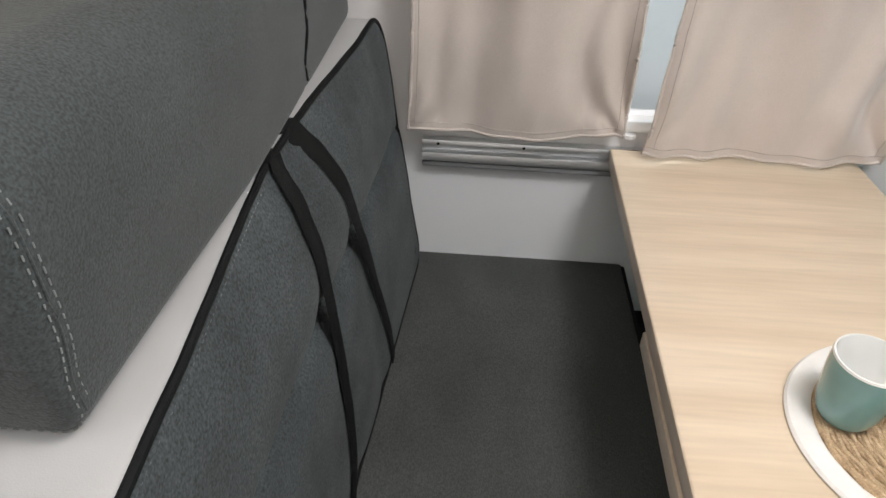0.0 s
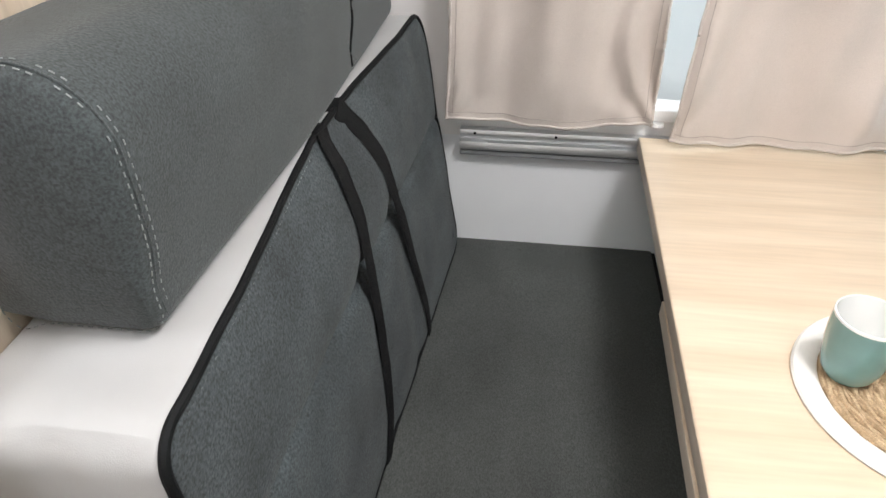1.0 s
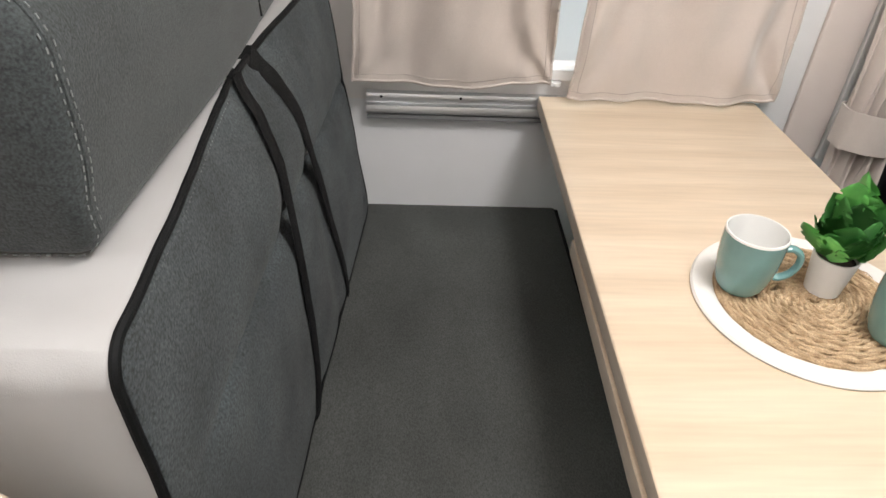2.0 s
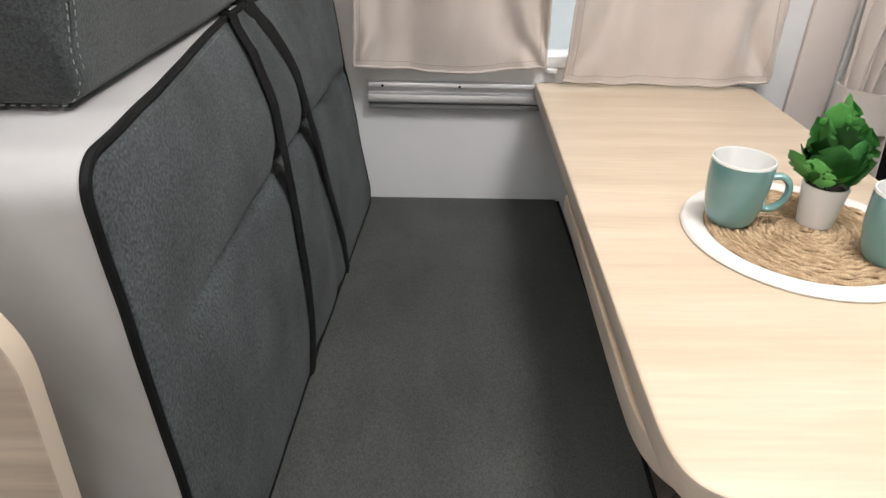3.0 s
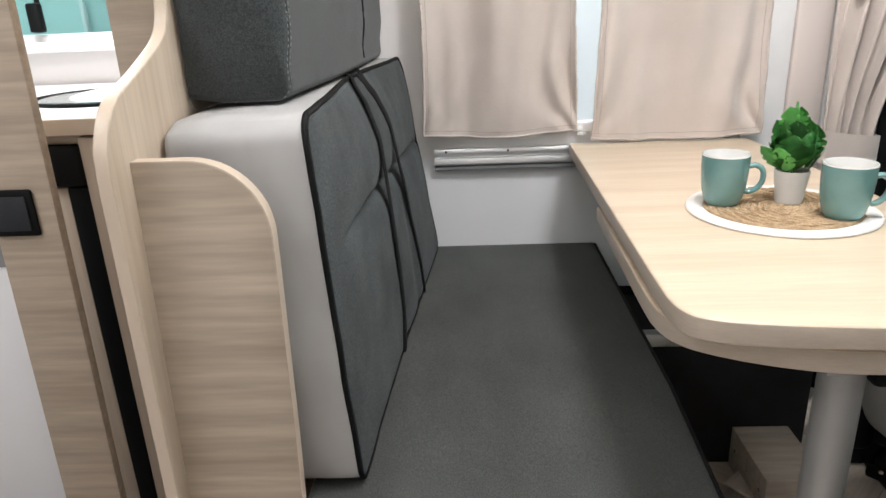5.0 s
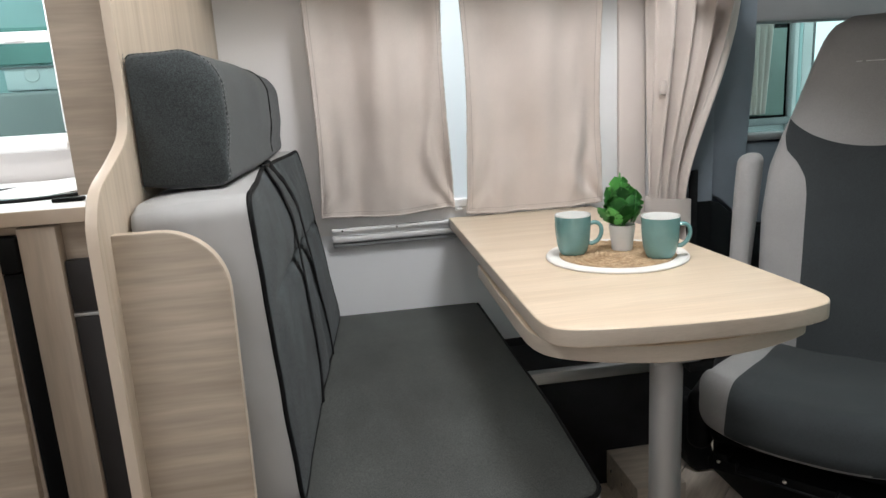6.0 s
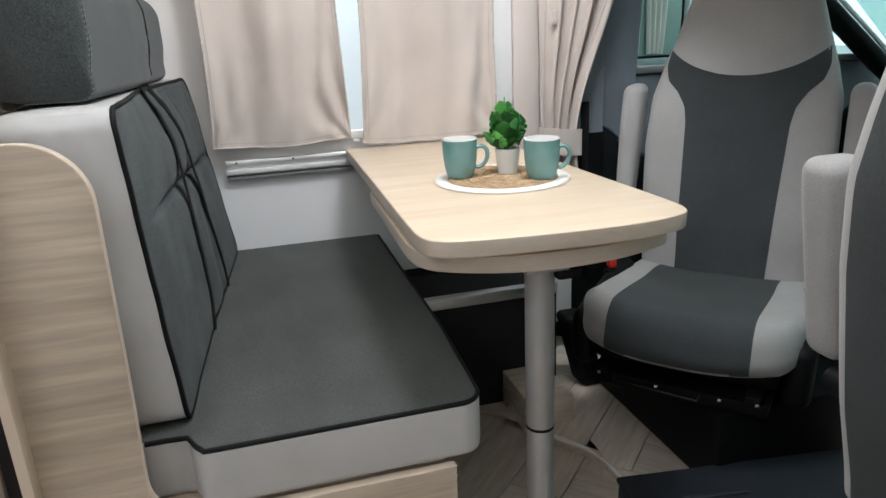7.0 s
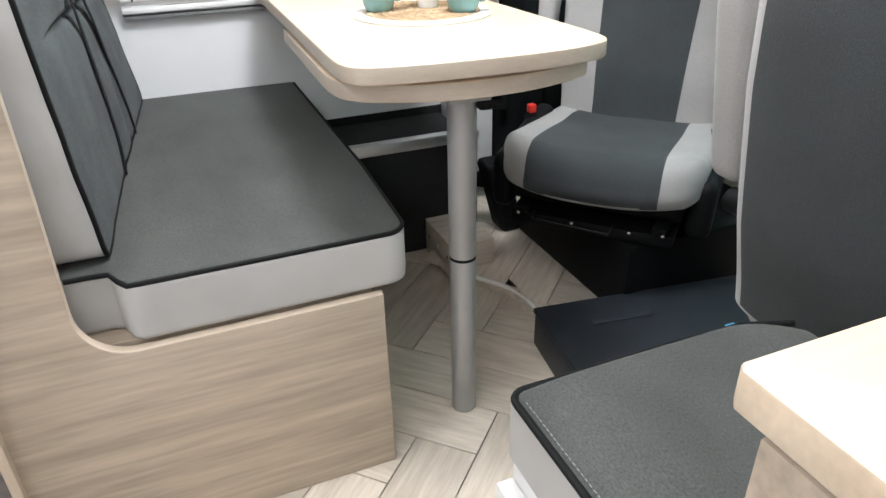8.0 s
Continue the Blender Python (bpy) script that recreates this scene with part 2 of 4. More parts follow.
def tube(points, r, closed=False, sides=8, flat=1.0, up=(0, 0, 1)):
    """A round (or flattened) cord along points."""
    pts = [Vector(p) for p in points]
    bm, rings, n = bmesh.new(), [], len(pts)
    for i, p in enumerate(pts):
        a = pts[i - 1] if i or closed else p
        b = pts[(i + 1) % n] if i < n - 1 or closed else p
        d = (b - a).normalized()
        s = d.cross(Vector(up))
        s = s.normalized() if s.length > 1e-4 else d.orthogonal().normalized()
        w = s.cross(d)
        rings.append([bm.verts.new(p + s * r * math.cos(2 * math.pi * k / sides) + w * r * flat * math.sin(2 * math.pi * k / sides)) for k in range(sides)])
    for i in range(n if closed else n - 1):
        a, b = rings[i], rings[(i + 1) % n]
        for k in range(sides):
            bm.faces.new([a[k], a[(k + 1) % sides], b[(k + 1) % sides], b[k]])
    if not closed:
        bm.faces.new(rings[0][::-1])
        bm.faces.new(rings[-1])
    return bm


def lathe(profile, n=40, at=(0, 0, 0)):
    """Profile of (radius, height) turned about the upright axis."""
    bm, rings = bmesh.new(), []
    for r, z in profile:
        rings.append([bm.verts.new((at[0] + r * math.cos(2 * math.pi * k / n), at[1] + r * math.sin(2 * math.pi * k / n), at[2] + z)) for k in range(n)] if r > 1e-6
                     else [bm.verts.new((at[0], at[1], at[2] + z))])
    for a, b in zip(rings, rings[1:]):
        for k in range(n):
            va = [a[k % len(a)], a[(k + 1) % len(a)]] if len(a) > 1 else [a[0]]
            vb = [b[(k + 1) % len(b)], b[k % len(b)]] if len(b) > 1 else [b[0]]
            if len(va) + len(vb) > 2:
                bm.faces.new(va + vb)
    return bm


def joined(*bms):
    out = bmesh.new()
    for b in bms:
        me = bpy.data.meshes.new("tmp")
        b.to_mesh(me)
        b.free()
        out.from_mesh(me)
        bpy.data.meshes.remove(me)
    return out


def smooth_line(points, per=8):
    """A smooth line through the points (Catmull-Rom)."""
    p = [Vector(q) for q in points]
    p = [p[0] * 2 - p[1]] + p + [p[-1] * 2 - p[-2]]
    out = []
    for i in range(1, len(p) - 2):
        for k in range(per):
            t = k / per
            out.append(0.5 * ((2 * p[i]) + (p[i + 1] - p[i - 1]) * t + (2 * p[i - 1] - 5 * p[i] + 4 * p[i + 1] - p[i + 2]) * t * t
                              + (3 * p[i] - p[i - 1] - 3 * p[i + 1] + p[i + 2]) * t ** 3))
    return out + [p[-2]]


def sheet(fn, nu, nv, thick=0.0015):
    """A thin cloth: fn(u, v) gives the middle surface; it is doubled to a thickness and closed round the edge."""
    bm = bmesh.new()
    P = [[Vector(fn(i / nu, j / nv)) for j in range(nv + 1)] for i in range(nu + 1)]
    A, B = [], []
    for i in range(nu + 1):
        ra, rb = [], []
        for j in range(nv + 1):
            du = P[min(i + 1, nu)][j] - P[max(i - 1, 0)][j]
            dv = P[i][min(j + 1, nv)] - P[i][max(j - 1, 0)]
            nrm = du.cross(dv).normalized() * thick / 2
            ra.append(bm.verts.new(P[i][j] + nrm))
            rb.append(bm.verts.new(P[i][j] - nrm))
        A.append(ra), B.append(rb)
    for i in range(nu):
        for j in range(nv):
            bm.faces.new([A[i][j], A[i + 1][j], A[i + 1][j + 1], A[i][j + 1]])
            bm.faces.new([B[i][j], B[i][j + 1], B[i + 1][j + 1], B[i + 1][j]])
    for i in range(nu):
        for j in (0, nv):
            bm.faces.new([A[i][j], A[i + 1][j], B[i + 1][j], B[i][j]])
    for j in range(nv):
        for i in (0, nu):
            bm.faces.new([A[i][j], A[i][j + 1], B[i][j + 1], B[i][j]])
    return bm


# ---- structure ----
CEIL = 2.0
single("floor", box(-2.2, 2.4, -2.3, 0.0, -0.06, -0.006, 0), M_JOINT, "oak-look vinyl plank floor of the camper van", "floor", "structure")
single("ceiling", box(-2.2, 2.4, -2.34, 0.04, CEIL, CEIL + 0.04, 0), M_CEIL, "white ceiling board of the camper van", "ceiling", "structure")
single("wall_rear", box(-2.24, -2.2, -2.34, 0.04, 0, CEIL, 0), M_WALL, "white rear wall of the camper van", "wall", "structure")
single("wall_door_side", box(-2.2, 1.3, -2.34, -2.3, 0, CEIL, 0), M_WALL, "white wall on the entrance side", "wall", "structure")
# side wall with the kitchen window's opening
wall = thing("wall_window_side", "white side wall behind the dinette and kitchen", "wall", (0, 0.02, 0), kind="structure")
# base_board: the dark slot's shade is put in as near-black colour
for n, x0, x1, z0, z1, mt in (("wall_board", -2.2, -1.25, 0, CEIL, M_WALL), ("wall_board", -1.25, -0.69, 0, 0.985, M_WALL), ("wall_board", -1.25, -0.69, 1.5, CEIL, M_WALL),
                              ("wall_board", -0.69, -0.03, 0.765, CEIL, M_WALL), ("wall_board", 0.66, 0.93, 0.765, CEIL, M_WALL), ("pillar_board", 0.93, 1.06, 0.70, CEIL, M_DOORGREY), ("pillar_foot", 0.93, 1.06, 0.0, 0.70, M_BLACK), ("wall_board", -0.03, 0.66, 1.39, CEIL, M_WALL), ("wall_board", -0.69, 0.93, 0.692, 0.765, M_WALL), ("lower_board", -0.69, 0.93, 0.335, 0.692, M_LOW), ("base_board", -0.69, 0.93, 0.0, 0.335, M_RECESS)):
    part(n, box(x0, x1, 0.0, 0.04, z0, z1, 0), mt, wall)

# dinette window: white frame with its closed blind behind the curtains
win = thing("window_1", "white framed side window with a milky pane", "window", (0.3, -0.006, 0.76), kind="structure")
for x0, x1, z0, z1 in ((-0.06, -0.03, 0.745, 1.42), (0.6605, 0.7575, 0.640, 1.42), (-0.0295, 0.660, 0.745, 0.767), (-0.0295, 0.660, 1.388, 1.42)):
    part("window_frame", box(x0, x1, -0.014, -0.001, z0, z1, 0.004), M_PLASTIC, win)
pane = part("pane", box(-0.029, 0.659, 0.014, 0.020, 0.766, 1.389, 0), M_FROST, win, "milky acrylic pane")
pane.visible_shadow = False
single("trim", box(0.758, 0.840, -0.020, -0.001, 0.60, CEIL - 0.002, 0.006), M_PILLAR, "beige white pillar cover beside the window", "trim", "structure")
single("trim", box(0.842, 0.858, -0.023, -0.001, 0.60, CEIL - 0.002, 0.002), M_PLASTIC, "narrow white edge strip beside the cab curtain", "trim", "structure")

# overhead cabinet above the curtains
ohc = thing("overhead_cabinet", "oak overhead cabinet above the dinette window", "cabinet", (0.3, 0, 1.42))
part("body", box(-0.305, 0.80, -0.25, -0.001, 1.405, 1.90, 0.003), M_OAK, ohc)
for x0, x1 in ((-0.30, 0.23), (0.236, 0.795)):
    d = part("door", box(x0, x1, -0.268, -0.2515, 1.41, 1.89, 0.003), M_OAK, ohc)
    part("handle", box((x0 + x1) / 2 - 0.06, (x0 + x1) / 2 + 0.06, -0.282, -0.2685, 1.425, 1.437, 0.003), M_ALU, d)

# table rail on the wall
rail = thing("wall_rail", "brushed aluminium table rail screwed to the wall", "rail", (0.3, -0.01, 0.69))
prof = [(0.0, 0.712), (-0.016, 0.712), (-0.018, 0.708), (-0.018, 0.702), (-0.010, 0.700), (-0.010, 0.692), (-0.022, 0.690), (-0.024, 0.684), (-0.024, 0.676), (-0.018, 0.672), (0.0, 0.672)]
bm = slab([(y, z) for y, z in prof], -0.068, 0.69, 0.0)
part("profile", moved(bm, Matrix(((0, 0, 1, 0), (1, 0, 0, -0.001), (0, 1, 0, 0), (0, 0, 0, 1)))), M_ALU, rail)
# This grey strip stands in for the shadow along the rail's lower edge.
part("narrow_strip", box(-0.068, 0.69, -0.020, -0.001, 0.660, 0.671, 0.003), M_GREYTRIM, rail, "grey strip painted as the rail's lower shadow")
for x in (-0.04, 0.11, 0.62):
    part("screw", moved(lathe([(0, 0.0015), (0.002, 0.0014), (0.0028, 0)], 12), pose(x, -0.019, 0.706, 90, 0, 0)), M_BLACK, rail)

# recess below the table; its shade is put into the near-black colour
single("trim", box(0.256, 0.772, -0.298, -0.270, 0.3125, 0.345, 0.004), M_ALU, "pale horizontal rail above the dark recess", "trim", "structure")
single("trim", box(0.256, 0.772, -0.292, -0.001, 0.0, 0.312, 0.006), M_RECESS, "side box coloured near-black for the dark recess under the table", "trim", "structure")
single("trim", box(0.775, 0.90, -0.13, -0.001, 0.14, 0.56, 0.012), M_PLASTIC, "white plastic belt housing at the pillar foot", "trim", "structure")


# ---- bench ----
bench = thing("bench_base", "oak bench base with a curved end panel", "bench", (0, -0.5, 0))
Y_END = -1.035
LEAN_IN = Matrix(((1, 0, 0, 0), (0, 1, 0.036, 0), (0, 0, 1, 0), (0, 0, 0, 1)))  # the end panel leans a little
end = ([(-0.3255, 0.0), (0.259, 0.0), (0.262, 0.358), (-0.085, 0.358)] + arc(-0.112, 0.430, 0.072, 270, 180, 10) + [(-0.181, 0.60), (-0.180, 0.80)]
       + arc(-0.260, 0.828, 0.080, 0, 90, 12) + [(-0.3255, 0.908)])
TO_XZ = Matrix(((1, 0, 0, 0), (0, 0, -1, 0), (0, 1, 0, 0), (0, 0, 0, 1)))


def edged_board(parent, outline, z0, z1, m, mat):
    """A board with a pale band round its narrow edge."""
    flat, rim = split(slab(outline, z0, z1, 0.0022, 3), lambda p, n: abs(n.z) > 0.6)
    part("board_face", moved(flat, m), mat, parent)
    part("edge_band", moved(rim, m), M_EDGE, parent, "pale oak edge band")


edged_board(bench, end, 0.0, 0.019, LEAN_IN @ Matrix.Translation((0, Y_END + 0.019, 0)) @ TO_XZ, M_OAK)
part("front_panel", box(0.236, 0.252, Y_END + 0.04, -0.101, 0.0, 0.344, 0.002), M_OAK, bench)
part("seat_board", box(-0.311, 0.250, Y_END + 0.04, -0.103, 0.345, 0.362, 0.002), M_OAK, bench)

# seat cushion
SEAT_Z = 0.462
cush = thing("seat_cushion", "long charcoal seat cushion with pale grey sides on the bench", "cushion", (0.1, -0.5, 0.363))
cx, cy, cz = (-0.20, 0.33), (-1.012, -0.004), (0.364, SEAT_Z)
mid = Vector(((cx[0] + cx[1]) / 2, (cy[0] + cy[1]) / 2, (cz[0] + cz[1]) / 2))


def square_gauge(a, b, R, r):
    """1 on the outline of a square of half side R with corners of radius r, less inside."""
    lo, hi = 0.1, 3.0
    for _ in range(24):
        s = (lo + hi) / 2
        u, v = s * a, s * b
        out = math.hypot(u - R + r, v - R + r) - r if u > R - r and v > R - r else max(u, v) - R
        lo, hi = (lo, s) if out > 0 else (s, hi)
    return 1 / lo


def seat_shape(p, corner=True):
    q = p + mid
    u, v = q.x - (cx[1] - 0.04), cy[0] + 0.04 - q.y
    if corner and u > 0 and v > 0:
        f = 0.04 * square_gauge(u, v, 0.04, 0.012) / math.hypot(u, v)
        q.x, q.y = cx[1] - 0.04 + u * f, cy[0] + 0.04 - v * f
    if p.z > 0:
        u, v = p.x / 0.265, p.y / 0.505
        q.z += 0.004 * (1 - min(1, abs(u)) ** 4) * (1 - min(1, abs(v)) ** 8) * (p.z / 0.049)
    if q.x > 0.2:
        q.x -= 0.014 * max(0, (-p.y - 0.2) / 0.3) * (q.x - 0.2) / 0.13
    if q.x < -0.09 and q.y < -0.9:
        k = min(1, max(0, (-0.105 - q.x) / 0.03))
        q.y += 0.05 * k * k * (3 - 2 * k) * (-0.9 - q.y) / 0.11
    return q


top, sides = split(soft_box(0.53, 1.008, 0.098, 0.012, (34, 40, 6), shape=seat_shape), lambda c, n: n.z > 0.75)
part("top_panel", top, M_SEAT, cush)
part("side_panel", sides, M_LIGHT, cush, "pale grey leatherette sides")
ring = []
for x, y in ([(-0.19, -1.008), (-0.16, -1.008), (-0.13, -1.008), (-0.118, -1.008), (-0.105, -1.008), (-0.09, -1.008), (0.0, -1.008), (0.15, -1.008)] + arc(0.29, -0.972, 0.0362, 270, 360, 8)
             + [(0.326, -0.7), (0.326, -0.4), (0.327, -0.02)]):
    q = seat_shape(Vector((x, y, SEAT_Z - 0.006)) - mid, False)
    ring.append((q.x, q.y, SEAT_Z - 0.003))
part("piping", tube(ring, 0.0042), M_PIPE, cush)

# backrest cushion
back = thing("back_cushion", "upright charcoal back cushion with pale grey sides and black piping", "cushion", (-0.2, -0.5, 0.465))
bx, by, bz = (-0.307, -0.153), (-0.932, -0.030), (0.468, 0.937)
bmid = Vector(((bx[0] + bx[1]) / 2, (by[0] + by[1]) / 2, (bz[0] + bz[1]) / 2))


def back_front(y, z, crease=1.0):
    """How far the padded front stands out."""
    v, w = (y - bmid.y) / 0.451, (z - bmid.z) / 0.235
    d = 0.006 * (1 - min(1, abs(v)) ** 6) * (1 - min(1, abs(w)) ** 4)
    zs = 0.770 - 0.030 * (y + 0.85) / 0.82
    k = min(1, max(0, (y + 0.90) / 0.25)) * min(1, max(0.3, (-0.03 - y) / 0.06))
    d -= crease * k * (0.013 * math.exp(-((z - zs) / 0.0055) ** 2) + 0.007 * math.exp(-((z - zs) / 0.026) ** 2))
    for yc in (-0.527, -0.374):
        d -= 0.006 * crease * math.exp(-((y - yc) / 0.03) ** 2 - ((z - zs) / 0.03) ** 2)
        d -= 0.0035 * crease * math.exp(-((y - yc) / 0.022) ** 2)
    h = 1 - (z - 0.468) / 0.469
    along = min(1, max(0, (y - by[0]) / 0.902))
    d += 0.025 * h ** 1.3 + 0.060 * along ** 1.2 * h + 0.018 * along * (1 - h)
    d -= 0.031 * math.exp(-((y + 0.49) / 0.27) ** 2) * min(1, max(0, (z - 0.83) / 0.10)) ** 1.5
    d += 0.0016 * noise.noise(Vector((y * 14, z * 14, 2.0)))
    for q in range(5):  # small pulls fanning out below the top seam
        d -= 0.0016 * crease * math.exp(-((y + 0.33 - 0.045 * q - 0.35 * (0.93 - z)) / 0.007) ** 2) * math.exp(-((z - 0.885) / 0.035) ** 2)
    return d


def back_shape(p):
    q = p + bmid
    if p.x > 0:
        q.x += back_front(q.y, q.z) * min(1, p.x / 0.06)
    if p.y < -0.35:
        q.y -= 0.010 * (1 - (p.x / 0.079) ** 2) * (1 - min(1, abs(p.z) / 0.2345) ** 3)
    if abs(q.y - by[0]) < 0.03 or p.x < 0.05:
        q.y += (0.008 * noise.noise(Vector((q.x * 10, q.y * 3, q.z * 8))) + 0.0034 * noise.noise(Vector((q.x * 32, q.y * 3, q.z * 17 + q.x * 20)))) * min(1, (0.079 - p.x) / 0.05)
    for ycn, zcn, R, sy in ((by[0], bz[1], 0.030 + 0.02 * (0.079 - p.x), 1), (by[1], bz[1], 0.060, -1), (by[0], bz[0], 0.02, 1), (by[1], bz[0], 0.048, -1)):
        sz = -1 if zcn == bz[1] else 1
        a, b = (ycn + sy * R - q.y) * sy, (q.z - (zcn + sz * R)) * -sz
        if a > 0 and b > 0:
            f = R * square_gauge(a, b, R, 0.009) / math.hypot(a, b)
            q.y, q.z = ycn + sy * R - sy * a * f, zcn + sz * R - sz * b * f
    if p.x < 0 and p.z > 0.10:
        k = (p.z - 0.10) / 0.135
        q.z -= 0.006 * (p.x / 0.079) ** 2 * k * k
    return q


front, body = split(soft_box(0.158, 0.902, 0.469, 0.009, (10, 84, 76)), lambda c, n: n.x > 0.8)
for piece in (front, body):
    for v in piece.verts:
        v.co = back_shape(v.co.copy())
part("front_panel", front, M_BACK, back)
part("side_panel", body, M_LIGHT, back, "pale grey leatherette sides")


def even(points, step, closed=False):
    """The same line with points at an even distance."""
    p = [Vector(q) for q in points] + ([Vector(points[0])] if closed else [])
    out = []
    for a, c in zip(p, p[1:]):
        k = max(1, round((c - a).length / step))
        out += [a + (c - a) * i / k for i in range(k)]
    return out if closed else out + [p[-1]]


E1 = 0.0015
edge = even([(0, y, z) for y, z in arc(by[0] + 0.030, bz[1] - 0.030, 0.030 - E1, 180, 90, 7) + arc(by[1] - 0.06, bz[1] - 0.060, 0.060 - E1, 90, 0, 8)
             + arc(by[1] - 0.048, bz[0] + 0.048, 0.048 - E1, 0, -90, 7) + arc(by[0] + 0.02, bz[0] + 0.02, 0.02 - E1, 270, 180, 5)], 0.006, True)
part("piping", tube([(bx[1] + back_front(p.y, p.z, 0.3) - 0.0012, p.y, p.z) for p in edge], 0.0040, closed=True, up=(1, 0, 0)), M_PIPE, back)


def ribbon(points, width, thick):
    """A flat strap along points; its width lies along y."""
    return tube(points, width / 2, sides=10, flat=thick / width, up=(1, 0, 0.2))


for ys, line in ((-0.503, ((-0.506, 0.925), (-0.515, 0.89), (-0.526, 0.83), (-0.527, 0.76), (-0.528, 0.68), (-0.536, 0.60), (-0.553, 0.53), (-0.577, 0.466))),
                 (-0.445, ((-0.433, 0.925), (-0.418, 0.89), (-0.396, 0.83), (-0.374, 0.76), (-0.357, 0.69), (-0.333, 0.60), (-0.316, 0.53), (-0.304, 0.466)))):
    pts = [(-0.311, ys - 0.01, 0.925), (-0.262, ys - 0.006, 0.9405), (-0.215, ys - 0.003, 0.9415), (-0.200, ys, 0.9418), (-0.190, ys + 0.001, 0.9410), (bx[1] + back_front(ys, 0.932, 0.0) + 0.002, ys + 0.001, 0.9365)]
    run = even(smooth_line([(0, y, z) for y, z in line], 6), 0.012)
    lie = [bx[1] + back_front(p.y, p.z, 0.0) + 0.0030 for p in run]
    for i, p in enumerate(run):
        # the strap is taut: it bridges the pinched seam
        span = [min(k, i, len(run) - 1 - i) for k in range(9)]
        pts.append((max(0.5 * (lie[i - k] + lie[i + k]) for k in span), p.y, p.z))
    single("back_strap", ribbon(pts, 0.033, 0.0035), M_STRAP, "black webbing strap running over the bench backrest", "strap", group="backrest straps")

# headrest bolster
bolster = thing("headrest_bolster", "long charcoal headrest bolster with light double stitching", "headrest", (-0.23, -0.5, 0.945))
hx, hy, hz = (-0.2885, -0.160), (-0.845, -0.09), (0.940, 1.131)


def head_outline(a):
    """Cross-section (x, z) of the bolster, a from 0 to 1 round from the lower back."""
    pts = ([(hx[0], hz[0] + 0.008)] + arc(hx[0] + 0.012, hz[1] - 0.012, 0.012, 180, 90, 3) + [(-0.245, hz[1] + 0.001)] + arc(-0.219, 1.076, 0.058, 88, 5, 8)
           + [(-0.1605, 1.02), (-0.166, 0.982)] + arc(-0.184, 0.961, 0.019, -5, -90, 4) + [(-0.25, hz[0] + 0.002)])
    return pts


def head_skew(y):
    """The bolster's ends stand a little further back than its middle."""
    return -0.023 + 0.017 * min(1, max(0, (y - hy[0]) / 0.3))


def bolster_mesh():
    bm = bmesh.new()
    o = [(p[0], p[1]) for p in head_outline(0)]
    c = (sum(p[0] for p in o) / len(o), sum(p[1] for p in o) / len(o))
    ys = [hy[0] + 0.000, hy[0] + 0.0015, hy[0] + 0.005, hy[0] + 0.011] + [hy[0] + 0.02 + (hy[1] - hy[0] - 0.04) * k / 40 for k in range(41)] + [hy[1] - 0.011, hy[1] - 0.005, hy[1]]
    rings = []
    for y in ys:
        e = min(y - hy[0], hy[1] - y)
        s = 1 - 0.07 * max(0, 1 - e / 0.012) ** 2.2
        s *= 1 - 0.012 * math.exp(-((y + 0.36) / 0.006) ** 2)
        s *= 1 + 0.004 * noise.noise(Vector((y * 9, 0, 4)))
        far = 0.018 * (y - hy[0]) / 0.77
        turn_x = head_skew(y)
        rings.append([bm.verts.new((c[0] + (x - c[0]) * s + turn_x, y, c[1] + (z - c[1]) * s - far * 0.3)) for x, z in o])
    n = len(o)
    for a, b in zip(rings, rings[1:]):
        for k in range(n):
            bm.faces.new([a[k], a[(k + 1) % n], b[(k + 1) % n], b[k]])
    for r, y in ((rings[0], -0.006), (rings[-1], 0.006)):
        inner = [bm.verts.new((c[0] + (v.co.x - c[0]) * 0.5, v.co.y + y, c[1] + (v.co.z - c[1]) * 0.5)) for v in r]
        for k in range(n):
            bm.faces.new([r[k], r[(k + 1) % n], inner[(k + 1) % n], inner[k]])
        bm.faces.new(inner)
    return bm, o, c


bm, OUT, CEN = bolster_mesh()
part("cover", bm, M_DARK, bolster, angle=50)


def stitches(parent, line, length=0.0046, gap=0.0028, r=0.0005):
    """Short threads along a line of points."""
    bms, run = [], 0.0
    pts = [Vector(p) for p in line]
    seg = []
    for a, b in zip(pts, pts[1:]):
        d = (b - a).length
        k = int(d / 0.001)
        for i in range(k):
            run += d / k
            on = run % (length + gap) < length
            if on:
                seg.append(a + (b - a) * i / k)
            elif len(seg) > 2:
                bms.append(tube([seg[0], seg[len(seg) // 2], seg[-1]], r, sides=5))
                seg = []
            else:
                seg = []
    return part("stitching", joined(*bms), M_THREAD, parent, "pale grey stitching")


front_line = smooth_line([(x, 0, z) for x, z in OUT[2:18]], 6)
for off, s in ((0.005, 0.998), (0.0135, 1.007)):
    stitches(bolster, [(CEN[0] + (p.x - CEN[0]) * s + head_skew(hy[0] + off), hy[0] + off, CEN[1] + (p.z - CEN[1]) * s) for p in front_line])
back_line = smooth_line([(x, 0, z) for x, z in OUT[17:] + OUT[:3]], 6)
stitches(bolster, [(CEN[0] + (p.x - CEN[0]) * 0.995 + head_skew(hy[0]), hy[0] + 0.005, CEN[1] + (p.z - CEN[1]) * 0.995) for p in back_line])
part("seam", tube([(CEN[0] + (p.x - CEN[0]) * 1.0 + head_skew(hy[0]), hy[0] + 0.0090, CEN[1] + (p.z - CEN[1]) * 1.0) for p in front_line], 0.0010), M_DARK, bolster)
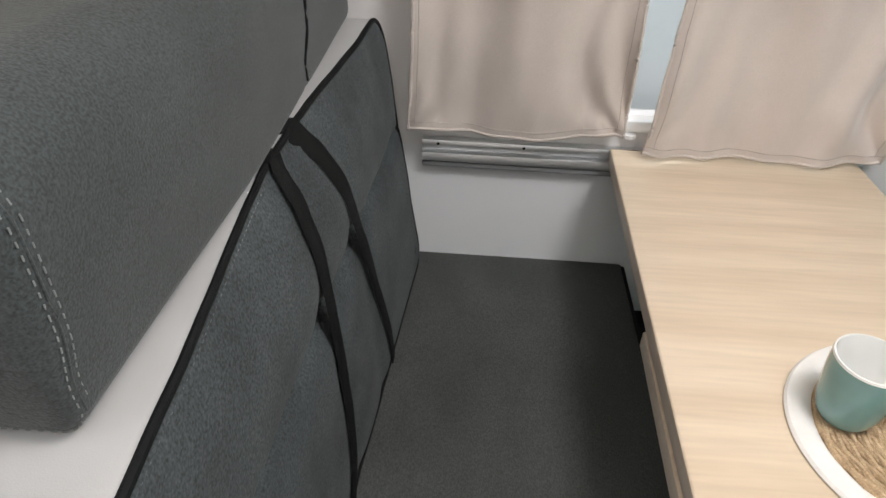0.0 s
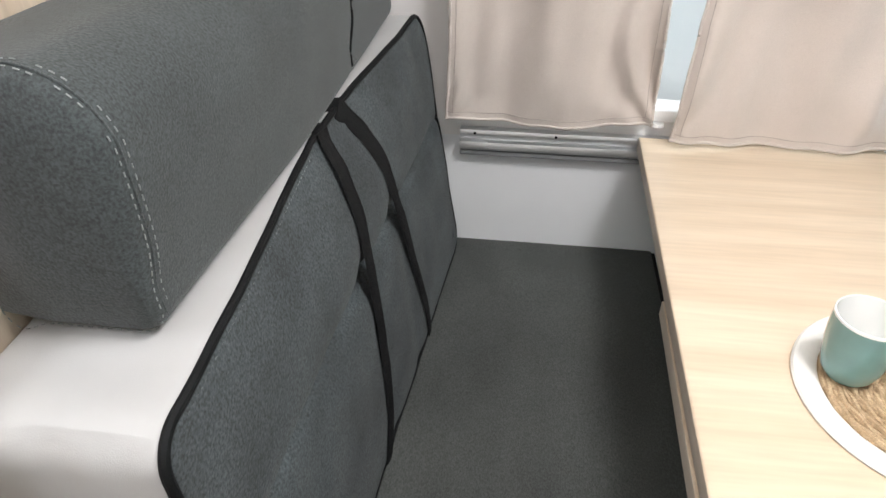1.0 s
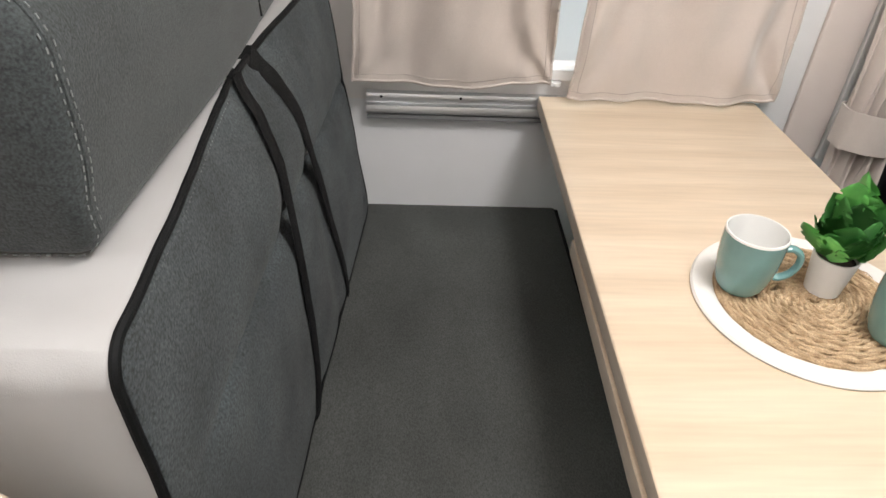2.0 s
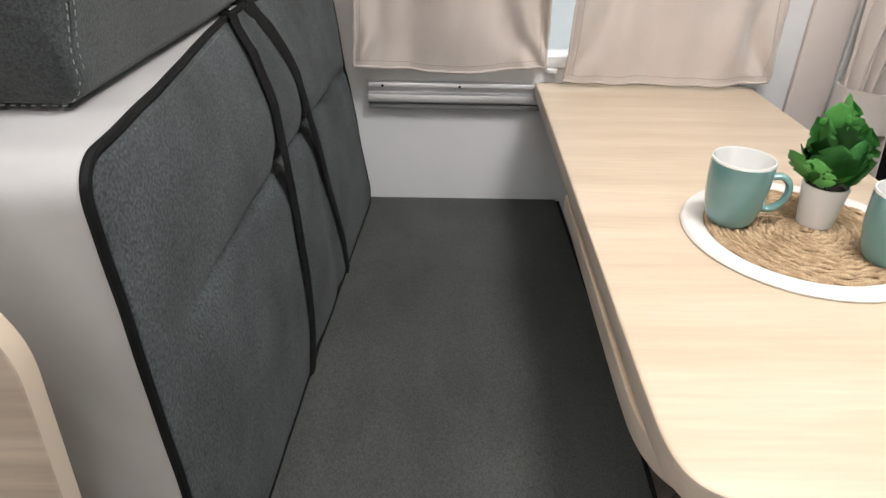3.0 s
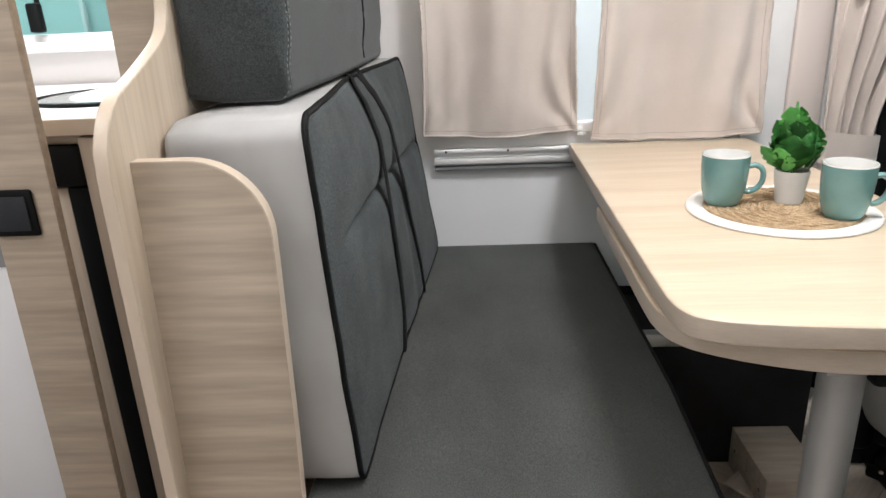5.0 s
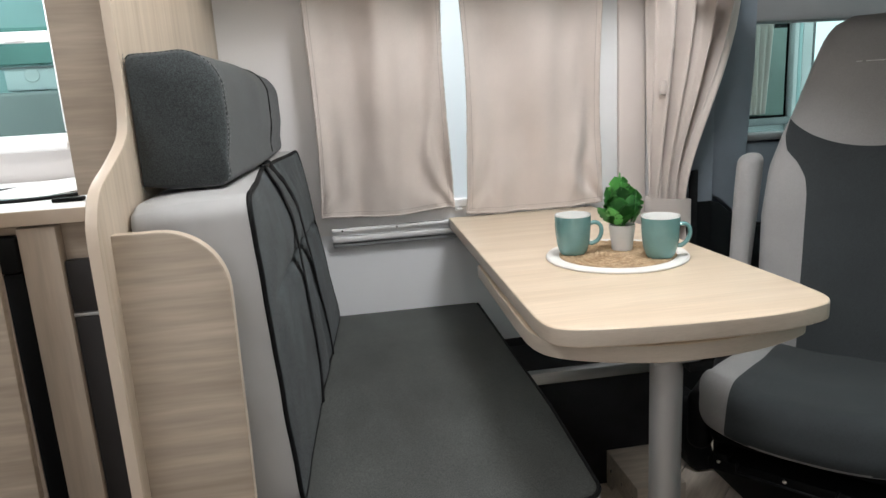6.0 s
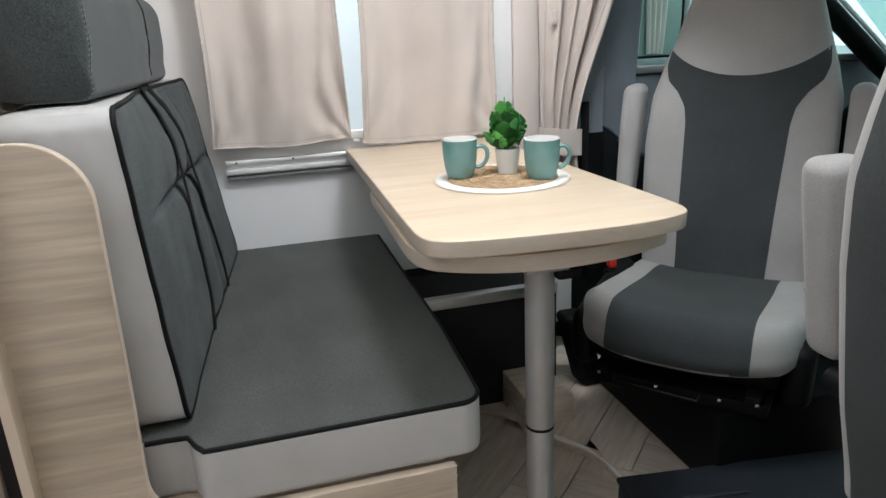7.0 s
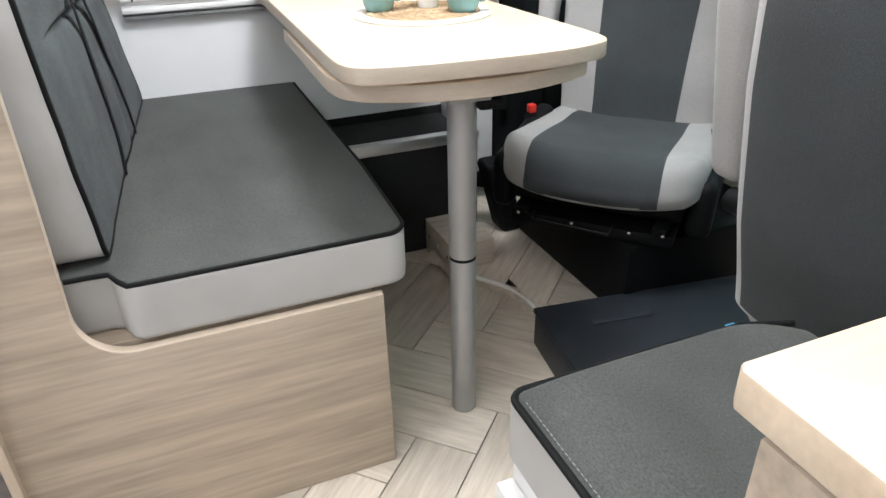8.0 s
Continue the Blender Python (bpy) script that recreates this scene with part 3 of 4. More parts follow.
part("seam", tube([(CEN[0] + (p.x - CEN[0]) * 0.992 + head_skew(-0.36), -0.36, CEN[1] + (p.z - CEN[1]) * 0.992 - 0.0035) for p in front_line], 0.0022), M_PIPE, bolster)
bstitch = [(bx[1] + back_front(y, z) + 0.0015, y, z) for y, z in [(by[0] + 0.0085, 0.50 + 0.40 * k / 30) for k in range(31)] + [(by[0] + 0.035 + 0.35 * k / 30, bz[1] - 0.0085) for k in range(31)]]
stitches(back, bstitch, 0.004, 0.003, 0.0005)


# ---- bulkhead, kitchen ----
S = ([(-0.001, 0.0), (-1.041, 0.0), (-1.041, 0.90)]
     + [(p.x, p.y) for p in smooth_line([(-1.038, 0.925, 0), (-1.024, 0.950, 0), (-1.000, 0.970, 0), (-0.940, 0.992, 0), (-0.882, 1.017, 0), (-0.860, 1.040, 0), (-0.850, 1.08, 0)], 5)] + [(-0.850, CEIL - 0.001), (-0.001, CEIL - 0.001)])
bulk = thing("bulkhead_panel", "oak partition board with an S-shaped front edge behind the bench", "partition", (-0.355, -0.5, 0), kind="structure")
TO_YZ = Matrix(((0, 0, 1, 0), (1, 0, 0, 0), (0, 1, 0, 0), (0, 0, 0, 1)))
edged_board(bulk, S, -0.327, -0.312, TO_YZ, M_OAKV)

kit = thing("kitchen_unit", "oak kitchen unit with black fridge fronts", "cabinet", (-0.6, -0.3, 0))
part("body", box(-0.70, -0.368, -0.575, -0.002, 0.02, 0.872, 0.002), M_OAK, kit)
part("drawer_front", box(-0.70, -0.595, -0.594, -0.576, 0.858, 0.872, 0.001), M_OAK, kit)
part("filler", box(-0.597, -0.533, -0.604, -0.576, 0.02, 0.868, 0.002), M_OAKG, kit)
part("fridge_frame", box(-0.634, -0.600, -0.600, -0.576, 0.02, 0.788, 0.003), M_BLACK, kit)
part("fridge_panel", box(-0.70, -0.6355, -0.596, -0.576, 0.02, 0.786, 0.002), M_OAKG, kit)
part("fridge_handle", box(-0.70, -0.598, -0.612, -0.576, 0.790, 0.855, 0.008), M_BLACK, kit)
part("fridge_door", box(-0.531, -0.370, -0.596, -0.576, 0.02, 0.698, 0.003), M_FRIDGE, kit)
part("fridge_door", box(-0.531, -0.370, -0.596, -0.576, 0.7055, 0.803, 0.003), M_FRIDGE, kit)
part("chrome_strip", box(-0.531, -0.370, -0.598, -0.576, 0.6985, 0.705, 0.001), M_ALU, kit)
top_o = [(-1.42, -0.002), (-1.42, -0.612)] + [(-0.368, -0.612), (-0.368, -0.002)]
single("worktop", slab(top_o, 0.874, 0.900, 0.003), M_PLASTIC, "white kitchen worktop with an oak front edge", "worktop")
single("trim", box(-1.30, -0.368, -0.6165, -0.6125, 0.874, 0.899, 0.001), M_EDGE, "oak edge strip of the worktop", "trim", "structure")
hob = thing("sink_bowl", "round stainless sink with a folding lid in the worktop", "sink", (-0.66, -0.33, 0.900))
part("bowl", lathe([(0.135, 0.001), (0.138, 0.004), (0.130, 0.006), (0.120, 0.004), (0.10, 0.003), (0, 0.003)], 48, (-0.66, -0.33, 0.9)), M_STEEL, hob)
part("drain_board", moved(slab([(-0.72, -0.24), (-0.60, -0.20), (-0.585, -0.11), (-0.74, -0.12)], 0.9012, 0.905, 0.0012), pose(0, 0, 0)), M_STEEL, hob)
part("rim_edge", tube([(-0.66 + 0.150 * math.cos(a * math.pi / 30), -0.33 + 0.150 * math.sin(a * math.pi / 30), 0.9035) for a in range(60)], 0.0035, closed=True), M_BLACK, hob, "dark sealing rim")
part("lid", moved(lathe([(0, 0.010), (0.11, 0.010), (0.114, 0.006), (0.11, 0.004)], 40), pose(-0.64, -0.31, 0.902, 3, -3, 0)), M_PLASTIC, hob)

single("black_item", box(-0.560, -0.505, -0.530, -0.512, 0.9005, 0.908, 0.002), M_BLACK, "small black item on the kitchen worktop", "support")
kw = thing("window_2", "kitchen window with a white frame and black stay", "window", (-0.97, 0.02, 0.99), kind="structure")
for b in ((-1.25, -0.69, 0.985, 1.015), (-1.25, -0.69, 1.46, 1.5), (-1.25, -1.20, 1.016, 1.459), (-0.702, -0.69, 1.016, 1.459)):
    part("window_frame", box(b[0], b[1], -0.02, 0.045, b[2], b[3], 0.006), M_PLASTIC, kw)
part("pane", box(-1.20, -0.702, 0.012, 0.018, 1.016, 1.459, 0), M_GLASS, kw)
part("window_sill", box(-1.25, -0.69, -0.05, -0.021, 0.975, 0.999, 0.008), M_PLASTIC, kw)
part("blind_rail", box(-1.20, -0.702, -0.018, -0.006, 1.235, 1.262, 0.004), M_PLASTIC, kw)
part("blind_catch", box(-0.80, -0.755, -0.026, -0.018, 1.238, 1.258, 0.003), M_PLASTIC, kw)
part("stay", tube([(-1.0, -0.012, 1.46), (-0.985, -0.018, 1.25), (-0.965, -0.02, 1.06)], 0.006), M_BLACK, kw, "black window stay")
part("latch", box(-0.985, -0.955, -0.045, -0.021, 1.02, 1.085, 0.006), M_BLACK, kw)
single("trim", box(-0.428, -0.329, -0.762, -0.744, 0.935, CEIL - 0.002, 0.002), M_OAK, "oak upright between kitchen and bench", "trim", "structure")
single("trim", box(-0.688, -0.40, -0.04, -0.001, 0.902, CEIL - 0.002, 0.002), M_OAKV, "oak wall board beside the kitchen window", "trim", "structure")

post = thing("partition_post", "oak end post of the kitchen with a black switch", "partition", (-0.64, -0.7, 0), kind="structure")
part("board", moved(box(-0.690, -0.593, -0.712, -0.694, 0.0, CEIL - 0.001, 0.002), Matrix(((1, 0, 0.016, -0.008), (0, 1, 0, 0), (0, 0, 1, 0), (0, 0, 0, 1)))), M_OAK, post)
sw = part("switch", box(-0.682, -0.615, -0.719, -0.7125, 0.745, 0.815, 0.004), M_BLACK, post, "black square light switch")
part("rocker", box(-0.673, -0.624, -0.7225, -0.7195, 0.754, 0.806, 0.0015), M_NAVY, sw)

wash = thing("white_cupboard", "white base cupboard with a dark handle gap beside the fridge", "cupboard", (-1.1, -0.3, 0))
part("lower_door", box(-1.42, -0.708, -0.618, -0.600, 0.05, 0.655, 0.004), M_LOW, wash)
part("drawer", box(-1.42, -0.708, -0.618, -0.600, 0.735, 0.870, 0.004), M_PLASTIC, wash)
part("carcass", box(-1.42, -0.703, -0.598, -0.002, 0.0, 0.872, 0.002), M_GREYTRIM, wash)



# ---- table and what stands on it ----
TZ = 0.720
table = thing("dinette_table", "pale oak table with rounded corners on one grey post", "table", (0.435, -0.95, 0))
near = smooth_line([(0.238, -0.88, 0), (0.2385, -0.938, 0), (0.246, -0.970, 0), (0.264, -0.989, 0), (0.30, -1.001, 0), (0.37, -1.012, 0), (0.48, -1.021, 0), (0.58, -1.020, 0), (0.648, -1.005, 0), (0.674, -0.990, 0), (0.688, -0.962, 0), (0.692, -0.90, 0)], 5)
outline = [(0.256, -0.026)] + [(p.x, p.y) for p in near] + [(0.672, -0.026)]
flat, rim = split(slab(outline, 0.692, TZ, 0.0035, 3), lambda p, n: abs(n.z) > 0.6)
part("tabletop", flat, M_TABLE, table)
part("edge_band", rim, M_TEDGE, table, "greyish oak edge band")
low_near = smooth_line([(0.238, -0.82, 0), (0.239, -0.878, 0), (0.250, -0.918, 0), (0.275, -0.946, 0), (0.325, -0.974, 0), (0.39, -0.996, 0), (0.47, -1.004, 0), (0.56, -0.994, 0), (0.640, -0.968, 0), (0.672, -0.942, 0), (0.682, -0.88, 0)], 5)
low = [(0.249, -0.44)] + [(p.x, p.y) for p in low_near] + [(0.676, -0.44)]
flat, rim = split(slab(low, 0.655, 0.684, 0.004, 3), lambda p, n: abs(n.z) > 0.6)
part("extension_leaf", flat, M_TABLE, table)
part("edge_band", rim, M_TEDGE, table, "greyish oak edge band")
part("leaf_carrier", box(0.30, 0.61, -0.94, -0.46, 0.6845, 0.6915, 0), M_GREYTRIM, table)
part("leg_upper", lathe([(0, 0.645), (0.0245, 0.645), (0.0245, 0.358), (0.0235, 0.356)], 36, (0.435, -0.95, 0)), M_LEG, table)
part("leg_ring", lathe([(0.0225, 0.357), (0.0242, 0.356), (0.0242, 0.351), (0.0225, 0.350)], 36, (0.435, -0.95, 0)), M_BLACK, table)
part("leg_lower", lathe([(0.0235, 0.351), (0.0240, 0.349), (0.0240, 0.006), (0.0225, 0.001), (0, 0.001)], 36, (0.435, -0.95, 0)), M_LEG, table)
part("leg_plate", box(0.398, 0.472, -0.985, -0.905, 0.645, 0.6545, 0.002), M_LEG, table)
part("clamp", box(0.452, 0.495, -0.985, -0.90, 0.628, 0.646, 0.006), M_BLACK, table, "black clamp lever")
part("wall_hook", box(0.258, 0.65, -0.0255, -0.0235, 0.676, 0.719, 0.0), M_ALU, table)
part("guide_rail", box(0.33, 0.355, -0.80, -0.06, 0.640, 0.6545, 0.002), M_LEG, table)
part("guide_rail", box(0.545, 0.57, -0.80, -0.06, 0.640, 0.6545, 0.002), M_LEG, table)

# place mat
MC = Vector((0.496, -0.617, TZ))
mat = thing("place_mat", "round woven jute place mat with a white rim", "place mat", tuple(MC))
part("rim", lathe([(0.112, 0.0005), (0.1375, 0.0005), (0.1385, 0.003), (0.136, 0.006), (0.126, 0.0072), (0.116, 0.0062), (0.112, 0.004)], 80, tuple(MC)), M_RIM, mat)
part("backing", lathe([(0, 0.003), (0.113, 0.003), (0.113, 0.001), (0, 0.001)], 60, tuple(MC)), M_MAT, mat)
rng = random.Random(3)
turns, strand = 12, []
for j in range(2):
    pts = []
    for k in range(turns * 64):
        a = 2 * math.pi * k / 64
        r = 0.006 + 0.1055 * k / (turns * 64)
        w = k * 0.9 + j * math.pi
        pts.append((MC.x + (r + 0.0026 * math.sin(w)) * math.cos(a), MC.y + (r + 0.0026 * math.sin(w)) * math.sin(a), TZ + 0.0052 + 0.0018 * math.cos(w) + rng.uniform(-0.0006, 0.0006)))
    strand.append(tube(pts, 0.0031, sides=6))
part("weave", joined(*strand), M_MAT, mat)
fib = []
for k in range(260):
    a, r = rng.uniform(0, 6.28), 0.108 * math.sqrt(rng.uniform(0.02, 1))
    da = rng.uniform(0.01, 0.028) / max(r, 0.02)
    z = TZ + 0.0088
    fib.append(tube([(MC.x + (r + d) * math.cos(a + da * q), MC.y + (r + d) * math.sin(a + da * q), z + h) for q, d, h in ((-0.5, 0, 0), (0, 0.001, 0.001), (0.5, rng.uniform(-0.003, 0.003), 0))], 0.0006, sides=4))
tagged(part("fibre_fuzz", joined(*fib), M_MAT, mat), kind="stuff")
MAT_TOP = TZ + 0.0085


def mug(at, turn):
    ob = thing("mug", "glossy teal mug with a white inside on the woven mat", "mug", at, turn, group="mugs on the mat")
    H = 0.080
    out = [(0, 0.0), (0.0235, 0.0), (0.0255, 0.002), (0.0290, 0.009), (0.0322, 0.022), (0.0344, 0.040), (0.0355, 0.058), (0.0357, H - 0.0025)]
    part("body", lathe(out, 48), M_TEAL, ob, local=True)
    part("lining", lathe([(0.0357, H - 0.0025), (0.0352, H), (0.0336, H), (0.0330, H - 0.003), (0.0325, 0.05), (0.030, 0.018), (0.023, 0.008), (0, 0.007)], 48), M_CHINA, ob, "white glazed inside and lip", local=True)
    loop = smooth_line([(0.0345, 0, 0.060), (0.045, 0, 0.0615), (0.0545, 0, 0.054), (0.0560, 0, 0.040), (0.050, 0, 0.027), (0.040, 0, 0.020), (0.0318, 0, 0.020)], 6)
    part("handle", tube(loop, 0.0042, sides=10, up=(0, 1, 0), flat=1.35), M_TEAL, ob, local=True)
    return ob


mug((0.415, -0.594, MAT_TOP), -12)
mug((0.557, -0.681, MAT_TOP), -8)

# potted plant
PC = Vector((0.516, -0.599, MAT_TOP))
plant = thing("potted_plant", "small leafy green plant in a white tapered pot", "plant", tuple(PC))
part("pot", lathe([(0, 0), (0.0185, 0), (0.0200, 0.0015), (0.0258, 0.050), (0.0258, 0.052), (0.0238, 0.052), (0.0228, 0.044), (0, 0.044)], 40), M_POT, plant, "plain white pot", local=True)
part("soil", lathe([(0, 0.047), (0.015, 0.0465), (0.0230, 0.0450)], 24), M_SOIL, plant, local=True)


def leaf_mesh(L, Wd, lobes):
    """A broad leaf with split edges, folded along its midrib, its stalk end at the origin, lying along x."""
    bm = bmesh.new()
    n, m = 24, 5
    V = []
    for i in range(n + 1):
        u = i / n
        w = Wd * max(0.02, math.sin(math.pi * (0.08 + 0.88 * u ** 0.85))) ** 0.7
        cut = 1.0 - 0.48 * max(0.0, math.sin(2 * math.pi * lobes * u)) ** 6 * (0.12 < u < 0.9)
        row = []
        for j in range(-m, m + 1):
            v = j / m
            ww = w * (cut if abs(j) >= m - 1 else 1.0)
            rise = -0.05 * L * u * u * u - 0.26 * v * v * w + 0.10 * abs(v) * w + 0.0004 * math.cos(2 * math.pi * lobes * u) * abs(v)
            row.append(bm.verts.new((L * u + 0.18 * L * abs(v) * (0.6 - u), v * ww, rise)))
        V.append(row)
    for i in range(n):
        for j in range(2 * m):
            bm.faces.new([V[i][j], V[i + 1][j], V[i + 1][j + 1], V[i][j + 1]])
    bmesh.ops.solidify(bm, geom=list(bm.faces), thickness=0.0006)
    return to_mesh("leaf", bm, M_LEAF, 70)


leaf_big, leaf_small = leaf_mesh(0.046, 0.0215, 3.5), leaf_mesh(0.034, 0.0165, 3.0)
rng = random.Random(5)
# broad leaves rising from the pot, the inner ones upright, the outer ones leaning out and down
for count, mesh, lift, base, rad, size in ((3, leaf_big, 84, 0.101, 0.006, 1.10), (6, leaf_big, 80, 0.084, 0.017, 1.05), (8, leaf_big, 78, 0.068, 0.025, 1.02), (8, leaf_big, 62, 0.056, 0.022, 0.92), (8, leaf_small, 40, 0.053, 0.016, 0.90)):
    for k in range(count):
        ang = 2 * math.pi * (k + rng.uniform(-0.25, 0.25)) / count + lift
        el = radians(lift + rng.uniform(-9, 9))
        away = Vector((math.cos(ang), math.sin(ang), 0))
        along = away * math.cos(el) + Vector((0, 0, math.sin(el)))
        side = Vector((away.y, -away.x, 0))
        turned = Matrix((along, side, along.cross(side))).transposed().to_4x4()
        at = away * rad + Vector((0, 0, base + rng.uniform(-0.004, 0.004)))
        ob = new("leaf", mesh)
        ob.parent = plant
        ob.matrix_basis = Matrix.Translation(at) @ turned @ Matrix.Rotation(rng.uniform(-0.45, 0.45), 4, "X") @ Matrix.Rotation(rng.uniform(-0.3, 0.3), 4, "Z") @ Matrix.Scale(size * rng.uniform(0.88, 1.08), 4)
for k in range(7):
    a = k * 0.9
    part("stem", tube([(0.004 * math.cos(a), 0.004 * math.sin(a), 0.044), (0.009 * math.cos(a), 0.009 * math.sin(a), 0.07), (0.014 * math.cos(a), 0.014 * math.sin(a), 0.098)], 0.0013, sides=6), M_LEAF, plant, local=True)


# ---- curtains ----
def flat_curtain(x0, x1, zb, seed):
    def fn(u, v):
        z = 1.40 + (zb - 1.40) * v
        edge = 0.010 * math.sin(math.pi * min(1, v * 1.02)) ** 1.0
        x = x0 + (x1 - x0) * u + edge * (1 - 2 * u) * abs(1 - 2 * u) ** 3 - 0.003 * math.sin(5 * v + seed) * (abs(1 - 2 * u) ** 6)
        rip = 0.0015 * noise.noise(Vector((u * 3, v * 34, seed))) * (abs(1 - 2 * u) ** 6)
        fold = 0.0075 * math.sin(2 * math.pi * (1.7 * u + 0.25 * math.sin(2.1 * v + seed)) + seed) + 0.0025 * math.sin(2 * math.pi * (4.3 * u + 0.4 * v * v) + 2 * seed)
        fold += 0.011 * noise.noise(Vector((u * 3.2 + seed, v * 2.2, seed))) + 0.004 * noise.noise(Vector((u * 9 + seed, v * 4, seed))) + 0.009 * math.exp(-((u - 0.86 + 0.25 * (v - 0.6)) / 0.05) ** 2) * math.exp(-((v - 0.7) / 0.25) ** 2)
        fold += 0.005 * math.sin(2 * math.pi * (5 * u + 0.6 * noise.noise(Vector((u * 2, v * 3, seed + 5))))) * math.exp(-((v - 0.82) / 0.14) ** 2) * (1 - math.exp(-((u - 0.5) / 0.3) ** 2))
        ray = math.atan2(1.04 - u, 1.05 - v)
        near = math.exp(-(((1 - u) / 0.34) ** 2 + ((1 - v) / 0.30) ** 2))
        fold += 0.0055 * near * math.sin(11 * ray + seed) * min(1, 12 * (1 - v) + 0.2)
        ray2 = math.atan2(u + 0.04, 1.05 - v)
        fold += 0.0045 * math.exp(-((u / 0.28) ** 2 + ((1 - v) / 0.34) ** 2)) * math.sin(9 * ray2 + 2 * seed) * min(1, 12 * (1 - v) + 0.2)
        fold *= 1.25
        zz = z - 0.008 * math.sin(math.pi * u) * v ** 4 + 0.0012 * math.sin(9 * u + seed) * v ** 6
        return (x + rip, -0.056 - max(-0.036, min(0.05, fold)) + rip, zz)
    return fn


def curtain(x0, x1, zb, seed):
    ob = thing("window_curtain", "plain beige cloth curtain drawn across the window", "curtain", ((x0 + x1) / 2, -0.05, zb), group="dinette curtains")
    fn = flat_curtain(x0, x1, zb, seed)
    part("cloth", sheet(fn, 90, 110), M_CURTAIN, ob, angle=70)
    hem = [Vector(fn(k / 60, 1.0)) + Vector((0, 0, 0.003)) for k in range(61)]
    part("bottom_hem", tube(hem, 0.0026, sides=8), M_CURTAIN, ob)
    for u in (0.036, 0.964):
        part("hem_stitch", tube([Vector(fn(u, k / 110)) - Vector((0, 0.0011, 0)) for k in range(109)], 0.0007, sides=5), M_HEM, ob)
    part("hem_stitch", tube([Vector(fn(k / 90, 0.978)) - Vector((0, 0.0011, 0)) for k in range(91)], 0.0007, sides=5), M_HEM, ob)
    for u in (0.004, 0.996):
        part("side_hem", tube([Vector(fn(u, k / 110)) for k in range(111)], 0.0030, sides=6), M_CURTAIN, ob)


curtain(-0.092, 0.268, 0.752, 0.4)
curtain(0.302, 0.696, 0.735, 2.3)
single("curtain_wire", joined(tube([(-0.1, -0.04, 1.385), (0.3, -0.04, 1.385), (0.70, -0.04, 1.385)], 0.004)), M_ALU, "thin metal curtain rod above the window", "rod")
single("curtain_clip", joined(lathe([(0, 0), (0.011, 0), (0.010, 0.006), (0, 0.007)], 16, (0.287, -0.014, 0.738))), M_PLASTIC, "small white clip between the curtains", "clip")

drape = thing("cab_curtain", "gathered beige cab curtain held by a tie band", "curtain", (0.9, -0.08, 0.7))


def drape_fn(u, v):
    z = 1.70 + (0.56 - 1.70) * v
    g = min(1, max(0, (1.45 - z) / 0.75))
    g = (g * g * (3 - 2 * g)) ** 1.6
    w = 0.29 * (1 - g) + 0.105 * g
    left = 0.816 + 0.006 * g
    if z < 0.68:
        w += 0.10 * (0.68 - z)
    x = left + w * (u + 0.022 * math.sin(2 * math.pi * 5.5 * u + 2 * v))
    amp = 0.029 * (1 - 0.45 * g)
    ph = 2 * math.pi * (4.2 * u + 0.5 * noise.noise(Vector((u * 3, v * 1.2, 7))))
    y = -0.085 + amp * math.sin(ph + 1.2 * math.sin(3 * v)) + 0.008 * math.sin(2 * math.pi * 9.3 * u + 4 * v + 3 * noise.noise(Vector((u * 5, v, 1))))
    return (x, y, z)


part("cloth", sheet(drape_fn, 120, 50), M_CURTAIN, drape, angle=70)
band = [(0.877 + 0.062 * math.copysign(abs(math.cos(a)) ** 0.7, math.cos(a)), -0.083 + 0.034 * math.copysign(abs(math.sin(a)) ** 0.7, math.sin(a)) + 0.002 * math.sin(5 * a)) for a in [2 * math.pi * k / 48 for k in range(48)]]
part("tie_band", sheet(lambda u, v: (band[round(u * 47)][0], band[round(u * 47)][1], 0.742 - 0.075 * v - 0.012 * (band[round(u * 47)][0] - 0.82) / 0.1), 47, 8, 0.003), M_CURTAIN, drape, angle=70)
part("buckle", box(0.832, 0.850, -0.122, -0.110, 1.02, 1.06, 0.005), M_CURTAIN, drape)


